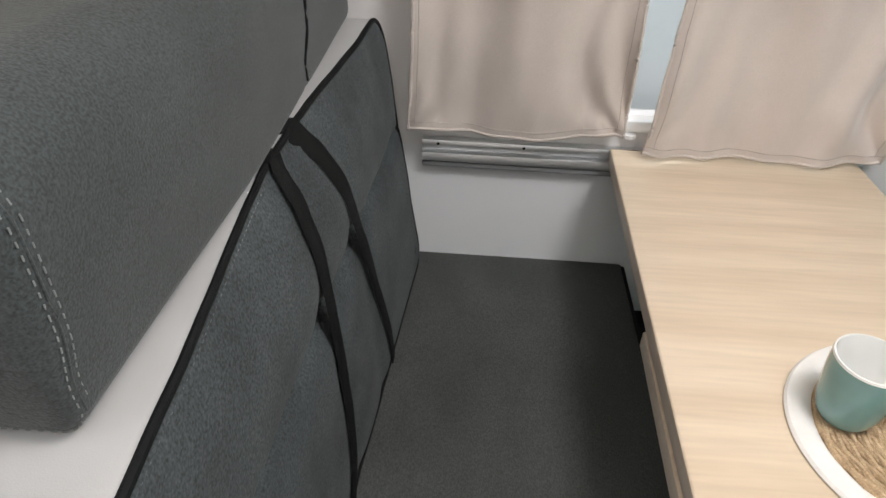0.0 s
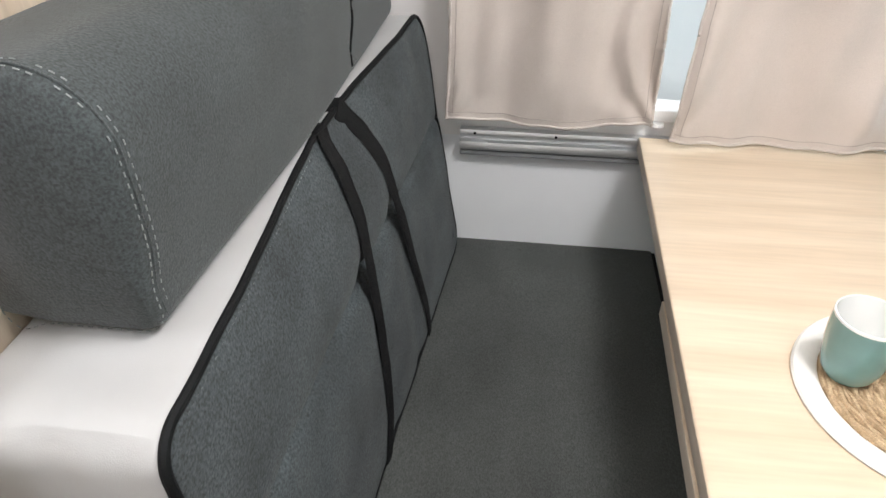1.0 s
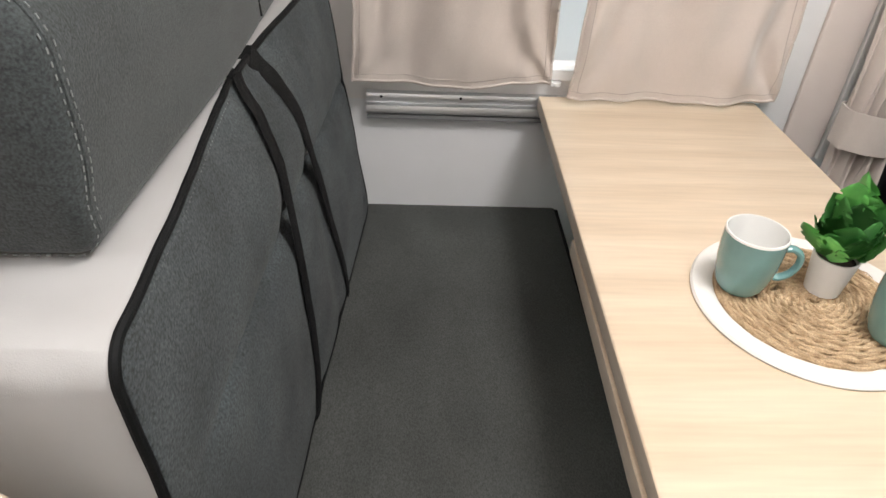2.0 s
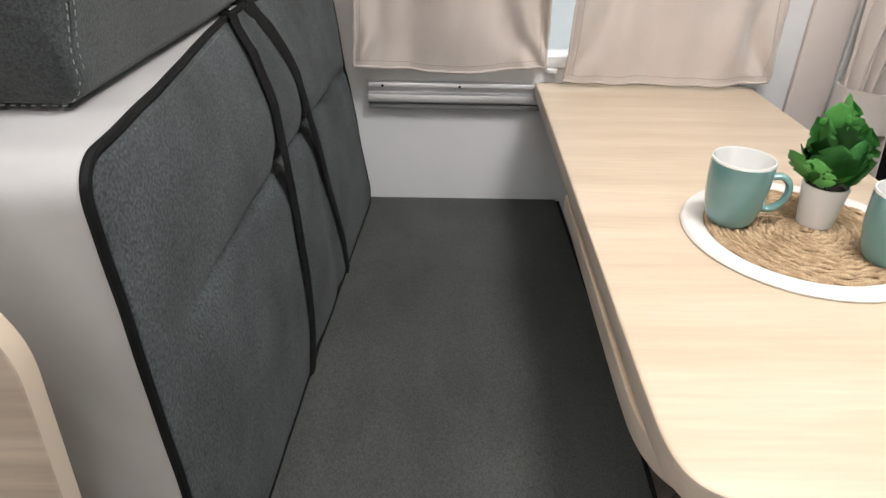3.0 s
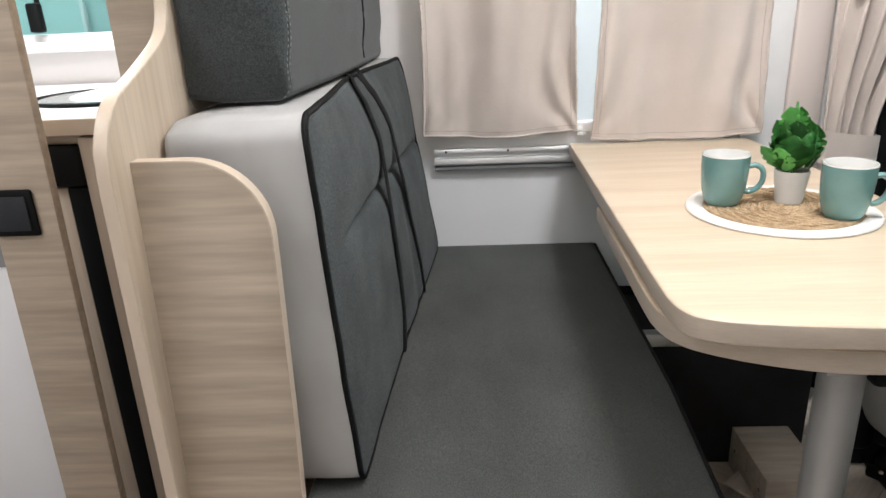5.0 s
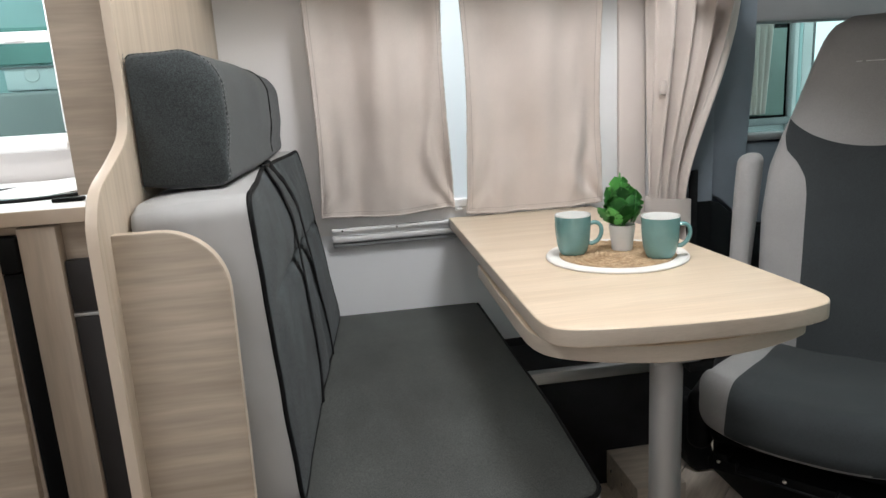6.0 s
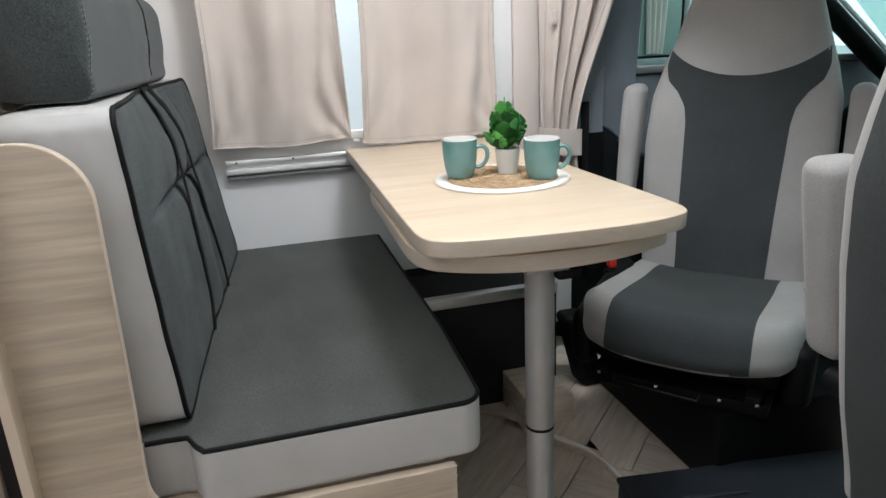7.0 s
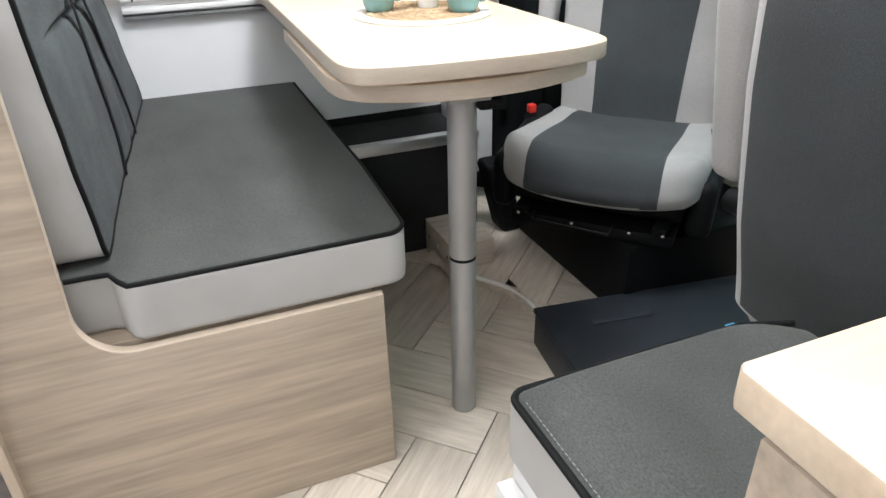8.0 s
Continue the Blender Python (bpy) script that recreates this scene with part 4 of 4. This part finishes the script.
# ---- cab seats ----
def cab_seat(name, label, at, turn, base_box, recline, slim, arm):
    ob = thing(name, label, "seat", at, turn, group="cab seats")

    def cushion_shape(p):
        q = p + Vector((0, 0.265, 0.360))
        q.z += 0.020 * max(0, 0.5 - (p.y + 0.265) / 0.53) + 0.006 * (abs(p.x) / 0.235) ** 3 * (p.z > 0)
        if p.y < -0.12:
            q.y += 0.095 * (abs(p.x) / 0.235) ** 2.6 * min(1, (-0.12 - p.y) / 0.12)
        q.y += 0.02 * (p.z / 0.05)
        q.z -= 0.040 * max(0, p.y + 0.10) / 0.36
        q.z += 0.004 * noise.noise(Vector((p.x * 9, p.y * 7, 3.0))) * (p.z > 0)
        q.x += 0.004 * noise.noise(Vector((p.y * 8, p.z * 9, 5.0)))
        return q

    dark, pale = split(soft_box(0.47, 0.53, 0.105, 0.042, (20, 16, 5), extra=((-0.150, 0.150), (), ()), shape=cushion_shape), lambda c, n: abs(c.x) < 0.150 and n.z > -0.6)
    part("seat_centre", dark, M_COVER, ob, local=True, angle=60)
    part("seat_bolster", pale, M_LIGHTC, ob, "pale grey seat sides", local=True, angle=60)

    rows = 46
    z0, z1 = 0.355, 1.185

    def W(z):
        ks = ((0.355, 0.222), (0.55, 0.238), (0.70, 0.247), (0.82, 0.242), (0.90, 0.220), (0.98, 0.192), (1.08, 0.160), (1.14, 0.138), (1.17, 0.114), (1.185, 0.080))
        return slim * float(np.interp(z, [k[0] for k in ks], [k[1] for k in ks]))

    def T(z):
        return float(np.interp(z, (0.40, 0.5, 0.8, 0.95, 1.12, 1.16, 1.185), (0.058, 0.07, 0.068, 0.055, 0.048, 0.040, 0.016)))

    def Y(z):
        return 0.535 + recline * (z - 0.42) - 0.02 * max(0, z - 0.95) / 0.2

    def section(z, k, grow=0.0):
        a = 2 * math.pi * k / 48
        c, s = math.cos(a), math.sin(a)
        e = 2 / 3.2
        x = (W(z) + grow) * math.copysign(abs(c) ** e, c)
        y = (T(z) + grow) * math.copysign(abs(s) ** e, s)
        if y < 0:
            y -= 0.018 * (abs(x) / W(z)) ** 4 * (z < 0.95) * math.sin(math.pi * min(1, max(0, (z - 0.4) / 0.55)))
        return Vector((x, Y(z) + y, z))

    bm, rings = bmesh.new(), []
    for i in range(rows + 1):
        z = z0 + (z1 - z0) * i / rows
        rings.append([bm.verts.new(section(z, k)) for k in range(48)])
    for a, b in zip(rings, rings[1:]):
        for k in range(48):
            bm.faces.new([a[k], a[(k + 1) % 48], b[(k + 1) % 48], b[k]])
    bm.faces.new(rings[0])
    bm.faces.new(rings[-1])
    part("backrest", bm, M_LIGHTC, ob, "pale grey backrest cover", local=True, angle=60)

    def face(x, z, front, lift=0.002):
        q = min(0.999, abs(x) / W(z))
        y = T(z) * (1 - q ** 3.2) ** (1 / 3.2)
        if front:
            y = y + 0.018 * q ** 4 * (z < 0.95) * math.sin(math.pi * min(1, max(0, (z - 0.4) / 0.55)))
            return Vector((x, Y(z) - y - lift, z))
        return Vector((x, Y(z) + y + lift, z))

    def wd(z):
        return slim * float(np.interp(z, (0.40, 0.6, 0.76, 0.80, 0.835, 0.865, 0.90, 0.95), (0.118, 0.125, 0.132, 0.140, 0.163, 0.196, 0.206, 0.200)))

    def patch(front, width, top, n=28, m=44):
        bm = bmesh.new()
        V = []
        for j in range(m + 1):
            row = []
            for i in range(n + 1):
                u = -1 + 2 * i / n
                zt = top(u)
                z = 0.362 + (zt - 0.362) * j / m
                row.append(bm.verts.new(face(u * width(z), z, front)))
            V.append(row)
        for j in range(m):
            for i in range(n):
                bm.faces.new([V[j][i], V[j][i + 1], V[j + 1][i + 1], V[j + 1][i]])
        return bm

    part("centre_panel", patch(True, wd, lambda u: 0.876 + 0.066 * abs(u) ** 2.2), M_COVER, ob, "charcoal centre panel", local=True, angle=60)
    part("rear_panel", patch(False, lambda z: W(z) * 0.84, lambda u: 1.14 - 0.05 * u * u), M_COVER, ob, "charcoal rear panel", local=True, angle=60)
    part("embroidery", joined(*[tube([face(x0 + (x1 - x0) * k / 6, 1.075, True, 0.001) for k in range(7)], 0.0035, sides=6, flat=0.5) for x0, x1 in ((-0.05, -0.038), (-0.03, 0.055))]), M_POT, ob, "pale plain embroidered bar", local=True)
    for sx in (-1, 1):
        def arm_shape(p, sx=sx):
            z = 0.655 + p.z
            taper = 0.72 + 0.28 * min(1, max(0, (p.z + 0.2) / 0.3))
            q = Vector((sx * (arm[0] - 0.012 * (1 - taper)) + p.x * taper, Y(z) - 0.045 + arm[2] + p.y * taper, z + arm[3]))
            return q
        rest = part("armrest", soft_box(arm[1], 0.085, arm[4], 0.024, (3, 3, 12), shape=arm_shape), M_LIGHTC, ob, "pale grey armrest folded upright", local=True, angle=60)
        part("arm_pivot", moved(lathe([(0, -0.03), (0.02, -0.03), (0.02, 0.03), (0, 0.03)], 20), pose(sx * 0.245, Y(0.50), 0.50, 0, 90, 0)), M_BLACK, rest, local=True)
    part("seat_pan", soft_box(0.40, 0.40, 0.06, 0.02, (4, 4, 3), shape=lambda p: p + Vector((0, 0.28, 0.300))), M_BLACK, ob, local=True)
    for sx in (-1, 1):
        part("side_shield", soft_box(0.055, 0.34, 0.14, 0.024, (3, 8, 5), shape=lambda p: p + Vector((sx * 0.232, 0.27, 0.318 + 0.12 * p.y))), M_BLACK, ob, local=True)
        part("slide_rail", box(sx * 0.16 - 0.015, sx * 0.16 + 0.015, 0.04, 0.44, 0.256, 0.275, 0.003), M_BLACK, ob, local=True)
    part("recliner_knob", moved(lathe([(0, 0), (0.034, 0), (0.036, 0.006), (0.030, 0.018), (0, 0.02)], 28), pose(0.252, 0.36, 0.34, 0, 90, 0)), M_BLACK, ob, local=True)
    part("slide_lever", tube([(-0.12, 0.02, 0.275), (-0.115, -0.005, 0.268), (0.06, -0.005, 0.262), (0.065, 0.02, 0.275)], 0.003), M_BLACK, ob, "thin black adjusting bar", local=True)
    part("swivel_plate", box(-0.19, 0.19, 0.05, 0.47, 0.225, 0.255, 0.006), M_BLACK, ob, local=True)
    for x, y in ((-0.16, 0.035), (-0.03, 0.028), (0.10, 0.028), (0.17, 0.04)):
        part("bolt", moved(lathe([(0, 0), (0.0042, 0), (0.0042, 0.008), (0, 0.009)], 10), pose(x, y, 0.262, 90, 0, 0)), M_STEEL, ob, local=True)
    bx0, bx1, by0, by1 = base_box
    part("pedestal", box(bx0, bx1, by0, by1, 0.031, 0.222, 0.012), M_BLACK, ob, "black steel seat pedestal")
    return ob


cab_seat("driver_seat", "swivelled charcoal and pale grey driver seat", (0.791, -0.799, 0), -48, (0.88, 1.34, -0.86, -0.34), 0.255, 0.945, (0.272, 0.056, 0.0, 0.0, 0.40))
cab_seat("passenger_seat", "charcoal and pale grey passenger seat seen from behind", (1.335, -1.470, 0), 90, (0.80, 1.20, -1.66, -1.28), 0.10, 1.0, (0.300, 0.080, 0.022, 0.02, 0.30))
# Black strip put in for the shaded gap between cab curtain and pillar.
single("recess_strip", box(0.966, 0.992, -0.040, -0.034, 0.30, 0.80, 0.001), M_STRAP, "black strip standing in for the dark recess beside the pillar", "belt")
single("belt_anchor", soft_box(0.075, 0.08, 0.225, 0.02, (3, 3, 8), shape=lambda p: p + Vector((0.835 - 0.26 * p.z, -0.31, 0.142))), M_BLACK, "black plastic belt anchor cover beside the driver seat", "belt")
single("belt_buckle", box(0.872, 0.894, -0.40, -0.378, 0.402, 0.426, 0.005), M_RED, "red seat belt release button beside the driver seat", "buckle")
single("belt_stalk", box(0.868, 0.898, -0.405, -0.373, 0.225, 0.401, 0.008), M_BLACK, "black belt stalk beside the driver seat", "belt")

bb = thing("floor_box", "low black plastic box on the floor between the cab seats", "box", (0.95, -1.0, 0))
part("body", moved(box(0, 0.56, -0.42, 0, 0.001, 0.086, 0.008, 3), pose(0.667, -0.822, 0, 0, 0, -8)), M_NAVY, bb)
part("lid", moved(box(-0.003, 0.563, -0.423, 0.003, 0.0865, 0.100, 0.005, 3), pose(0.667, -0.822, 0, 0, 0, -8)), M_NAVY, bb)
# Small blue block stands in for a tiny bright blue light.
part("blue_glint", box(0.996, 1.020, -1.068, -1.054, 0.1003, 0.110, 0.003), M_BLUE, bb, "small blue block painted as a bright blue spot of light")
part("lid_rib", moved(box(0.10, 0.24, -0.10, -0.085, 0.1005, 0.104, 0.002), pose(0.667, -0.822, 0, 0, 0, -8)), M_NAVY, bb)

# ---- side seat and cabinet by the entrance ----
s2 = thing("side_seat", "charcoal side seat cushion with pale sides and piping", "seat", (0.47, -1.56, 0))
m2 = Vector((0.475, -1.58, 0.415))


def s2_shape(p):
    q = p + m2
    q.z += 0.006 * (p.z > 0) * (1 - min(1, abs(p.x) / 0.195) ** 4)
    k = max(0, p.x - 0.10) / 0.095
    if p.y > 0:
        q.y -= 0.045 * k * k
    return q


dk, pl = split(soft_box(0.39, 0.312, 0.094, 0.010, (20, 16, 5), shape=s2_shape), lambda c, n: n.z > 0.75)
part("top_panel", dk, M_SEAT, s2)
part("side_panel", pl, M_LIGHT, s2, "pale grey leatherette sides")
rp = [(0.662, -1.45), (0.60, -1.428), (0.50, -1.426)] + arc(0.298, -1.444, 0.018, 90, 180, 5) + [(0.280, -1.55), (0.280, -1.73)]
part("piping", tube([(x, y, 0.461) for x, y in rp], 0.0045), M_PIPE, s2)
stitches(s2, [(0.2885, -1.45 - 0.28 * k / 20, 0.4655) for k in range(21)], 0.005, 0.002, 0.0006)
part("base", box(0.285, 0.66, -1.735, -1.432, 0.02, 0.366, 0.003), M_PLASTIC, s2, "white seat base")
part("plinth", box(0.262, 0.284, -1.735, -1.436, 0.02, 0.345, 0.003), M_PLASTIC, s2)

cab2 = thing("entrance_cabinet", "low oak cabinet with a pale oak top by the entrance", "cabinet", (0.55, -2.0, 0))
part("top", slab([(0.258, -2.29), (0.258, -1.722), (0.264, -1.716), (0.95, -1.716), (0.95, -2.29)], 0.692, 0.720, 0.003), M_TABLE, cab2)
part("body", box(0.272, 0.94, -2.285, -1.738, 0.0, 0.686, 0.002), M_OAK, cab2)
part("side_panel", box(0.264, 0.2715, -2.285, -1.738, 0.02, 0.684, 0.002), M_OAK, cab2)
part("shadow_gap", box(0.275, 0.93, -2.28, -1.74, 0.6862, 0.6918, 0), M_GREYTRIM, cab2)

# ---- cab shell ----
plat = thing("cab_floor", "raised oak-look cab floor with a pale edge strip", "floor", (1.2, -1.0, 0), kind="structure")
edge_pts = [(0.712, -0.02), (0.712, -0.47), (0.632, -0.489), (0.663, -0.544), (0.706, -0.605), (0.726, -0.66), (0.729, -0.72), (0.735, -0.80), (0.76, -1.25)]
part("platform", slab(edge_pts + [(0.76, -2.29), (2.35, -2.29), (2.35, -0.02)], 0.0, 0.024, 0), M_FLOOR, plat)
part("edge_strip", tube([(x - 0.002, y, 0.024) for x, y in [(p.x, p.y) for p in smooth_line([(a, b, 0) for a, b in edge_pts[2:]], 4)]], 0.0055, sides=8), M_RIM, plat, "pale metal edge strip")
stepb = thing("floor_duct", "low oak-look duct box with screws on its side", "box", (0.66, -0.36, 0))
part("body", box(0.604, 0.730, -0.487, -0.296, 0.001, 0.104, 0.003), M_FLOOR, stepb)
for y in (-0.33, -0.395, -0.46):
    part("screw", moved(lathe([(0, 0.002), (0.004, 0.0018), (0.005, 0)], 12), pose(0.6038, y, 0.06, 0, -90, 0)), M_STEEL, stepb)

door = thing("door_1", "grey and black cab door beyond the driver seat", "door", (1.6, 0.08, 0), kind="structure")
part("lower_panel", box(1.065, 2.35, 0.06, 0.10, 0.0, 0.60, 0.01), M_BLACK, door)
part("grey_panel", box(1.065, 2.35, 0.055, 0.10, 0.603, 0.862, 0.02), M_DOORGREY, door)
part("window_sill", box(1.065, 2.35, 0.04, 0.11, 0.864, 0.885, 0.008), M_GREYTRIM, door)
part("pane", box(1.19, 2.35, 0.082, 0.088, 0.886, 1.205, 0), M_GLASS, door)
part("header", box(1.065, 2.35, 0.03, 0.11, 1.206, 1.999, 0.012), M_GREYTRIM, door)
pil = thing("pillar_1", "grey fabric pillar cover with a black foot", "pillar", (1.1, 0.0, 0), kind="structure")
part("cover", moved(slab([(0.940, 0.735), (0.940, 1.99), (1.205, 1.99), (1.20, 1.10), (1.185, 0.85), (1.165, 0.64), (1.10, 0.70), (1.05, 0.722)], -0.06, -0.025, 0.006), TO_XZ), M_DOORGREY, pil)
part("foot", moved(slab([(0.91, 0.0), (0.91, 0.668), (1.05, 0.695), (1.10, 0.685), (1.16, 0.636), (1.16, 0.0)], -0.058, -0.02, 0.006), TO_XZ), M_BLACK, pil)
part("belt_guide", box(0.993, 1.003, 0.012, 0.0245, 0.45, 1.0, 0.002), M_BLACK, pil)
ap = thing("pillar_2", "dark windscreen pillar slanting down to the dashboard", "pillar", (1.9, 0.05, 0.76), kind="structure")
part("cover", tube([(1.66, 0.03, 1.21), (1.90, 0.02, 1.02), (2.10, 0.0, 0.85), (2.30, -0.02, 0.70)], 0.034, sides=12), M_BLACK, ap)
part("narrow_strip", tube([(1.70, -0.012, 1.21), (1.94, -0.022, 1.02), (2.14, -0.04, 0.85), (2.30, -0.06, 0.72)], 0.008, sides=8), M_HALL, ap)
dash = thing("dashboard", "black moulded dashboard below the windscreen", "dashboard", (2.1, -1.0, 0.3))
part("body", soft_box(0.50, 2.1, 0.45, 0.08, (6, 10, 6), shape=lambda p: p + Vector((2.12 + 0.05 * p.z, -1.09, 0.53))), M_BLACK, dash)
part("hood", soft_box(0.22, 0.42, 0.12, 0.05, (4, 6, 4), shape=lambda p: p + Vector((2.02, -0.50, 0.80))), M_BLACK, dash)
wheel = thing("steering_wheel", "black steering wheel in front of the dashboard", "steering wheel", (1.80, -0.50, 0.78))
part("rim", moved(tube([(0.19 * math.cos(a * math.pi / 24), 0.19 * math.sin(a * math.pi / 24), 0) for a in range(48)], 0.015, closed=True, sides=10), pose(0, 0, 0, 0, -62, 0)), M_BLACK, wheel, local=True)
part("hub", moved(lathe([(0, -0.02), (0.08, -0.02), (0.085, 0.01), (0, 0.03)], 24), pose(0, 0, 0, 0, -62, 0)), M_BLACK, wheel, local=True)
for a in (0, 120, 240):
    part("spoke", moved(box(0.05, 0.18, -0.016, 0.016, -0.01, 0.01, 0.004), pose(0, 0, 0, 0, -62, 0) @ pose(0, 0, 0, 0, 0, a + 90)), M_BLACK, wheel, local=True)
part("column", tube([(0.02, 0, -0.01), (0.22, 0, -0.12)], 0.035, sides=14), M_BLACK, wheel, local=True)
single("windscreen", moved(box(-0.005, 0.005, -2.2, 0.02, 0.0, 0.75, 0), pose(2.33, 0, 0.76, 0, -48, 0)), M_GLASS, "tinted windscreen of the cab", "windscreen", "structure")
single("wall_front", box(2.36, 2.40, -2.34, 0.12, 0.0, 0.72, 0), M_BLACK, "dark front wall below the windscreen", "wall", "structure")
single("wall_cab_side", box(1.3, 2.4, -2.34, -2.3, 0, CEIL, 0), M_GREYTRIM, "grey cab wall on the entrance side", "wall", "structure")
# The shelf's unseen inner stretch is added to shade the driver seat's head.
single("ceiling_cab", box(0.89, 1.75, -2.29, -0.17, 1.30, 1.34, 0.01), M_GREYTRIM, "dark grey overhead cab shelf, lengthened out of view to shade the driver seat", "ceiling", "structure")

# ---- exhibition hall outside ----
nb = thing("parked_motorhome", "white motorhome with a curtained window parked outside", "motorhome", (2.0, 1.6, 0))
part("wall", box(-2.6, -0.60, 1.55, 3.4, 0.3, 2.7, 0.03), M_HALLTEAL, nb)
# Unseen behind the dinette, this stretch is white to brighten the milky pane.
part("wall", box(-0.598, 2.40, 1.55, 3.4, 0.3, 2.7, 0.03), M_HALL, nb)
part("wall_band", box(-2.6, -0.5, 1.535, 1.549, 1.30, 1.46, 0.004), M_HALLGREEN, nb, "greenish upper band")
part("door_edge", box(-1.72, -1.70, 1.52, 1.549, 0.4, 2.4, 0.004), M_HALL, nb)
win_b = part("side_window", box(-1.475, -0.80, 1.520, 1.534, 1.185, 1.282, 0.006), M_HALL, nb, "pale blue side window")
part("window_seal", box(-1.49, -0.79, 1.512, 1.519, 1.280, 1.290, 0.002), M_GREYTRIM, win_b)
# White disc painted as a lamp's highlight on the pane.
part("lamp_highlight", moved(lathe([(0, 0.004), (0.03, 0.003), (0.034, 0)], 20), pose(-1.36, 1.519, 1.252, 90, 0, 0)), M_PLASTIC, win_b)
part("seat_back", box(-1.535, -0.75, 1.42, 1.51, 0.3, 1.178, 0.02, 3), M_LEG, nb, "grey padded panel")
cabw = part("cab_window", box(2.0, 2.37, 1.53, 1.548, 0.80, 1.36, 0.02), M_BLACK, nb, "dark framed cab window")
part("pane", box(2.02, 2.355, 1.522, 1.529, 0.85, 1.30, 0.005), M_GREYGREEN, cabw)
part("sill", box(1.95, 2.38, 1.48, 1.529, 0.800, 0.838, 0.008), M_GREYTRIM, cabw)
for x0, w0 in ((1.99, 0.10), (2.115, 0.14)):
    part("curtain", sheet(lambda u, v, x0=x0, w0=w0: (x0 + w0 * u * (1 - 0.35 * v) + 0.02 * v, 1.500 + 0.012 * math.sin(22 * u + x0), 1.33 - 0.47 * v), 36, 6), M_CURTAIN, cabw)
for x0, x1, mt in ((2.385, 2.410, M_PLASTIC), (2.412, 2.432, M_HALLTEAL), (2.434, 2.490, M_PLASTIC), (2.492, 2.505, M_GREYTRIM)):
    part("trim_strip", box(x0, x1, 1.5, 1.6, 0.4, 2.6, 0.004), mt, nb)
for x in (-1.6, 1.6):
    wh = part("wheel", moved(lathe([(0, -0.1), (0.34, -0.1), (0.36, 0), (0.34, 0.1), (0, 0.1)], 32), pose(x, 1.62, 0.36, 90, 0, 0)), M_BLACK, nb)
single("ground", box(-30, 30, -30, 30, -0.5, -0.4, 0), material("hall_floor", (0.30, 0.31, 0.31), 0.5, var=0.1, scale=1.5), "grey floor of the exhibition hall", "ground", "structure")

# ---- floor planks ----
PW, PN = 0.125, 4
plank = to_mesh("plank", box(0.0012, PW * PN - 0.0012, 0.0012, PW - 0.0012, -0.0055, 0.0, 0.0006, 1), M_FLOOR)
floor_ob = bpy.data.objects["floor"]
plat_ob = plat
A0, B0 = 0.926, -0.481
AX, BX = Vector((0.7071, -0.7071, 0)), Vector((0.7071, 0.7071, 0))


def lay(cell_x, cell_y, across, z, parent):
    o = AX * (A0 + (cell_x - PN + 1) * PW) + BX * (B0 + cell_y * PW)
    ob = new("plank", plank)
    ob.parent = parent
    m = Matrix.Translation((o.x, o.y, z)) @ Matrix.Rotation(radians(-45), 4, "Z")
    if across:
        m = m @ Matrix.Translation((PW, 0, 0)) @ Matrix.Rotation(radians(90), 4, "Z")
    ob.matrix_basis = world_of(parent).inverted() @ m
    return ob


def lay_cut(cell_x, cell_y, across):
    """A plank of the cab floor, cut along the platform's edge."""
    ob = lay(cell_x, cell_y, across, 0.0305, plat_ob)
    bm = bmesh.new()
    bm.from_mesh(plank)
    bm.transform(world_of(ob))
    whole = len(bm.faces)
    diag = ((0.663, -0.544, 0), (-0.818, -0.575, 0))
    pieces = []
    for cuts in ((((0.727, -0.5, 0), (-1, 0, 0)),), (((0.727, -0.5, 0), (1, 0, 0)), diag)):
        b = bm.copy()
        for co, no in cuts:
            bmesh.ops.bisect_plane(b, geom=list(b.verts) + list(b.edges) + list(b.faces), plane_co=co, plane_no=no, clear_outer=True)
        pieces.append(b)
    if len(pieces[0].faces) == whole:
        for b in pieces + [bm]:
            b.free()
        return
    bm.free()
    bm = joined(*pieces)
    bmesh.ops.remove_doubles(bm, verts=list(bm.verts), dist=0.0001)
    if bm.faces:
        bmesh.ops.holes_fill(bm, edges=[e for e in bm.edges if e.is_boundary])
        bm.transform(world_of(ob).inverted())
        ob.data = to_mesh("plank", bm, M_FLOOR)
    else:
        bm.free()
        bpy.data.objects.remove(ob)


for cy_ in range(-16, 14):
    for cx_ in range(-14, 18):
        d = (cx_ - cy_) % (2 * PN)
        if d == 0 or d == 2 * PN - 1:
            across = d != 0
            mid_c = (cx_ - PN + 1 + (0.5 if across else PN / 2), cy_ + (PN / 2 if across else 0.5))
            w = AX * (A0 + mid_c[0] * PW) + BX * (B0 + mid_c[1] * PW)
            if -0.2 < w.x < 1.35 and -1.75 < w.y < -0.05:
                if w.x < 0.95:
                    lay(cx_, cy_, across, 0.0, floor_ob)
                if w.x > 0.50:
                    lay_cut(cx_, cy_, across)
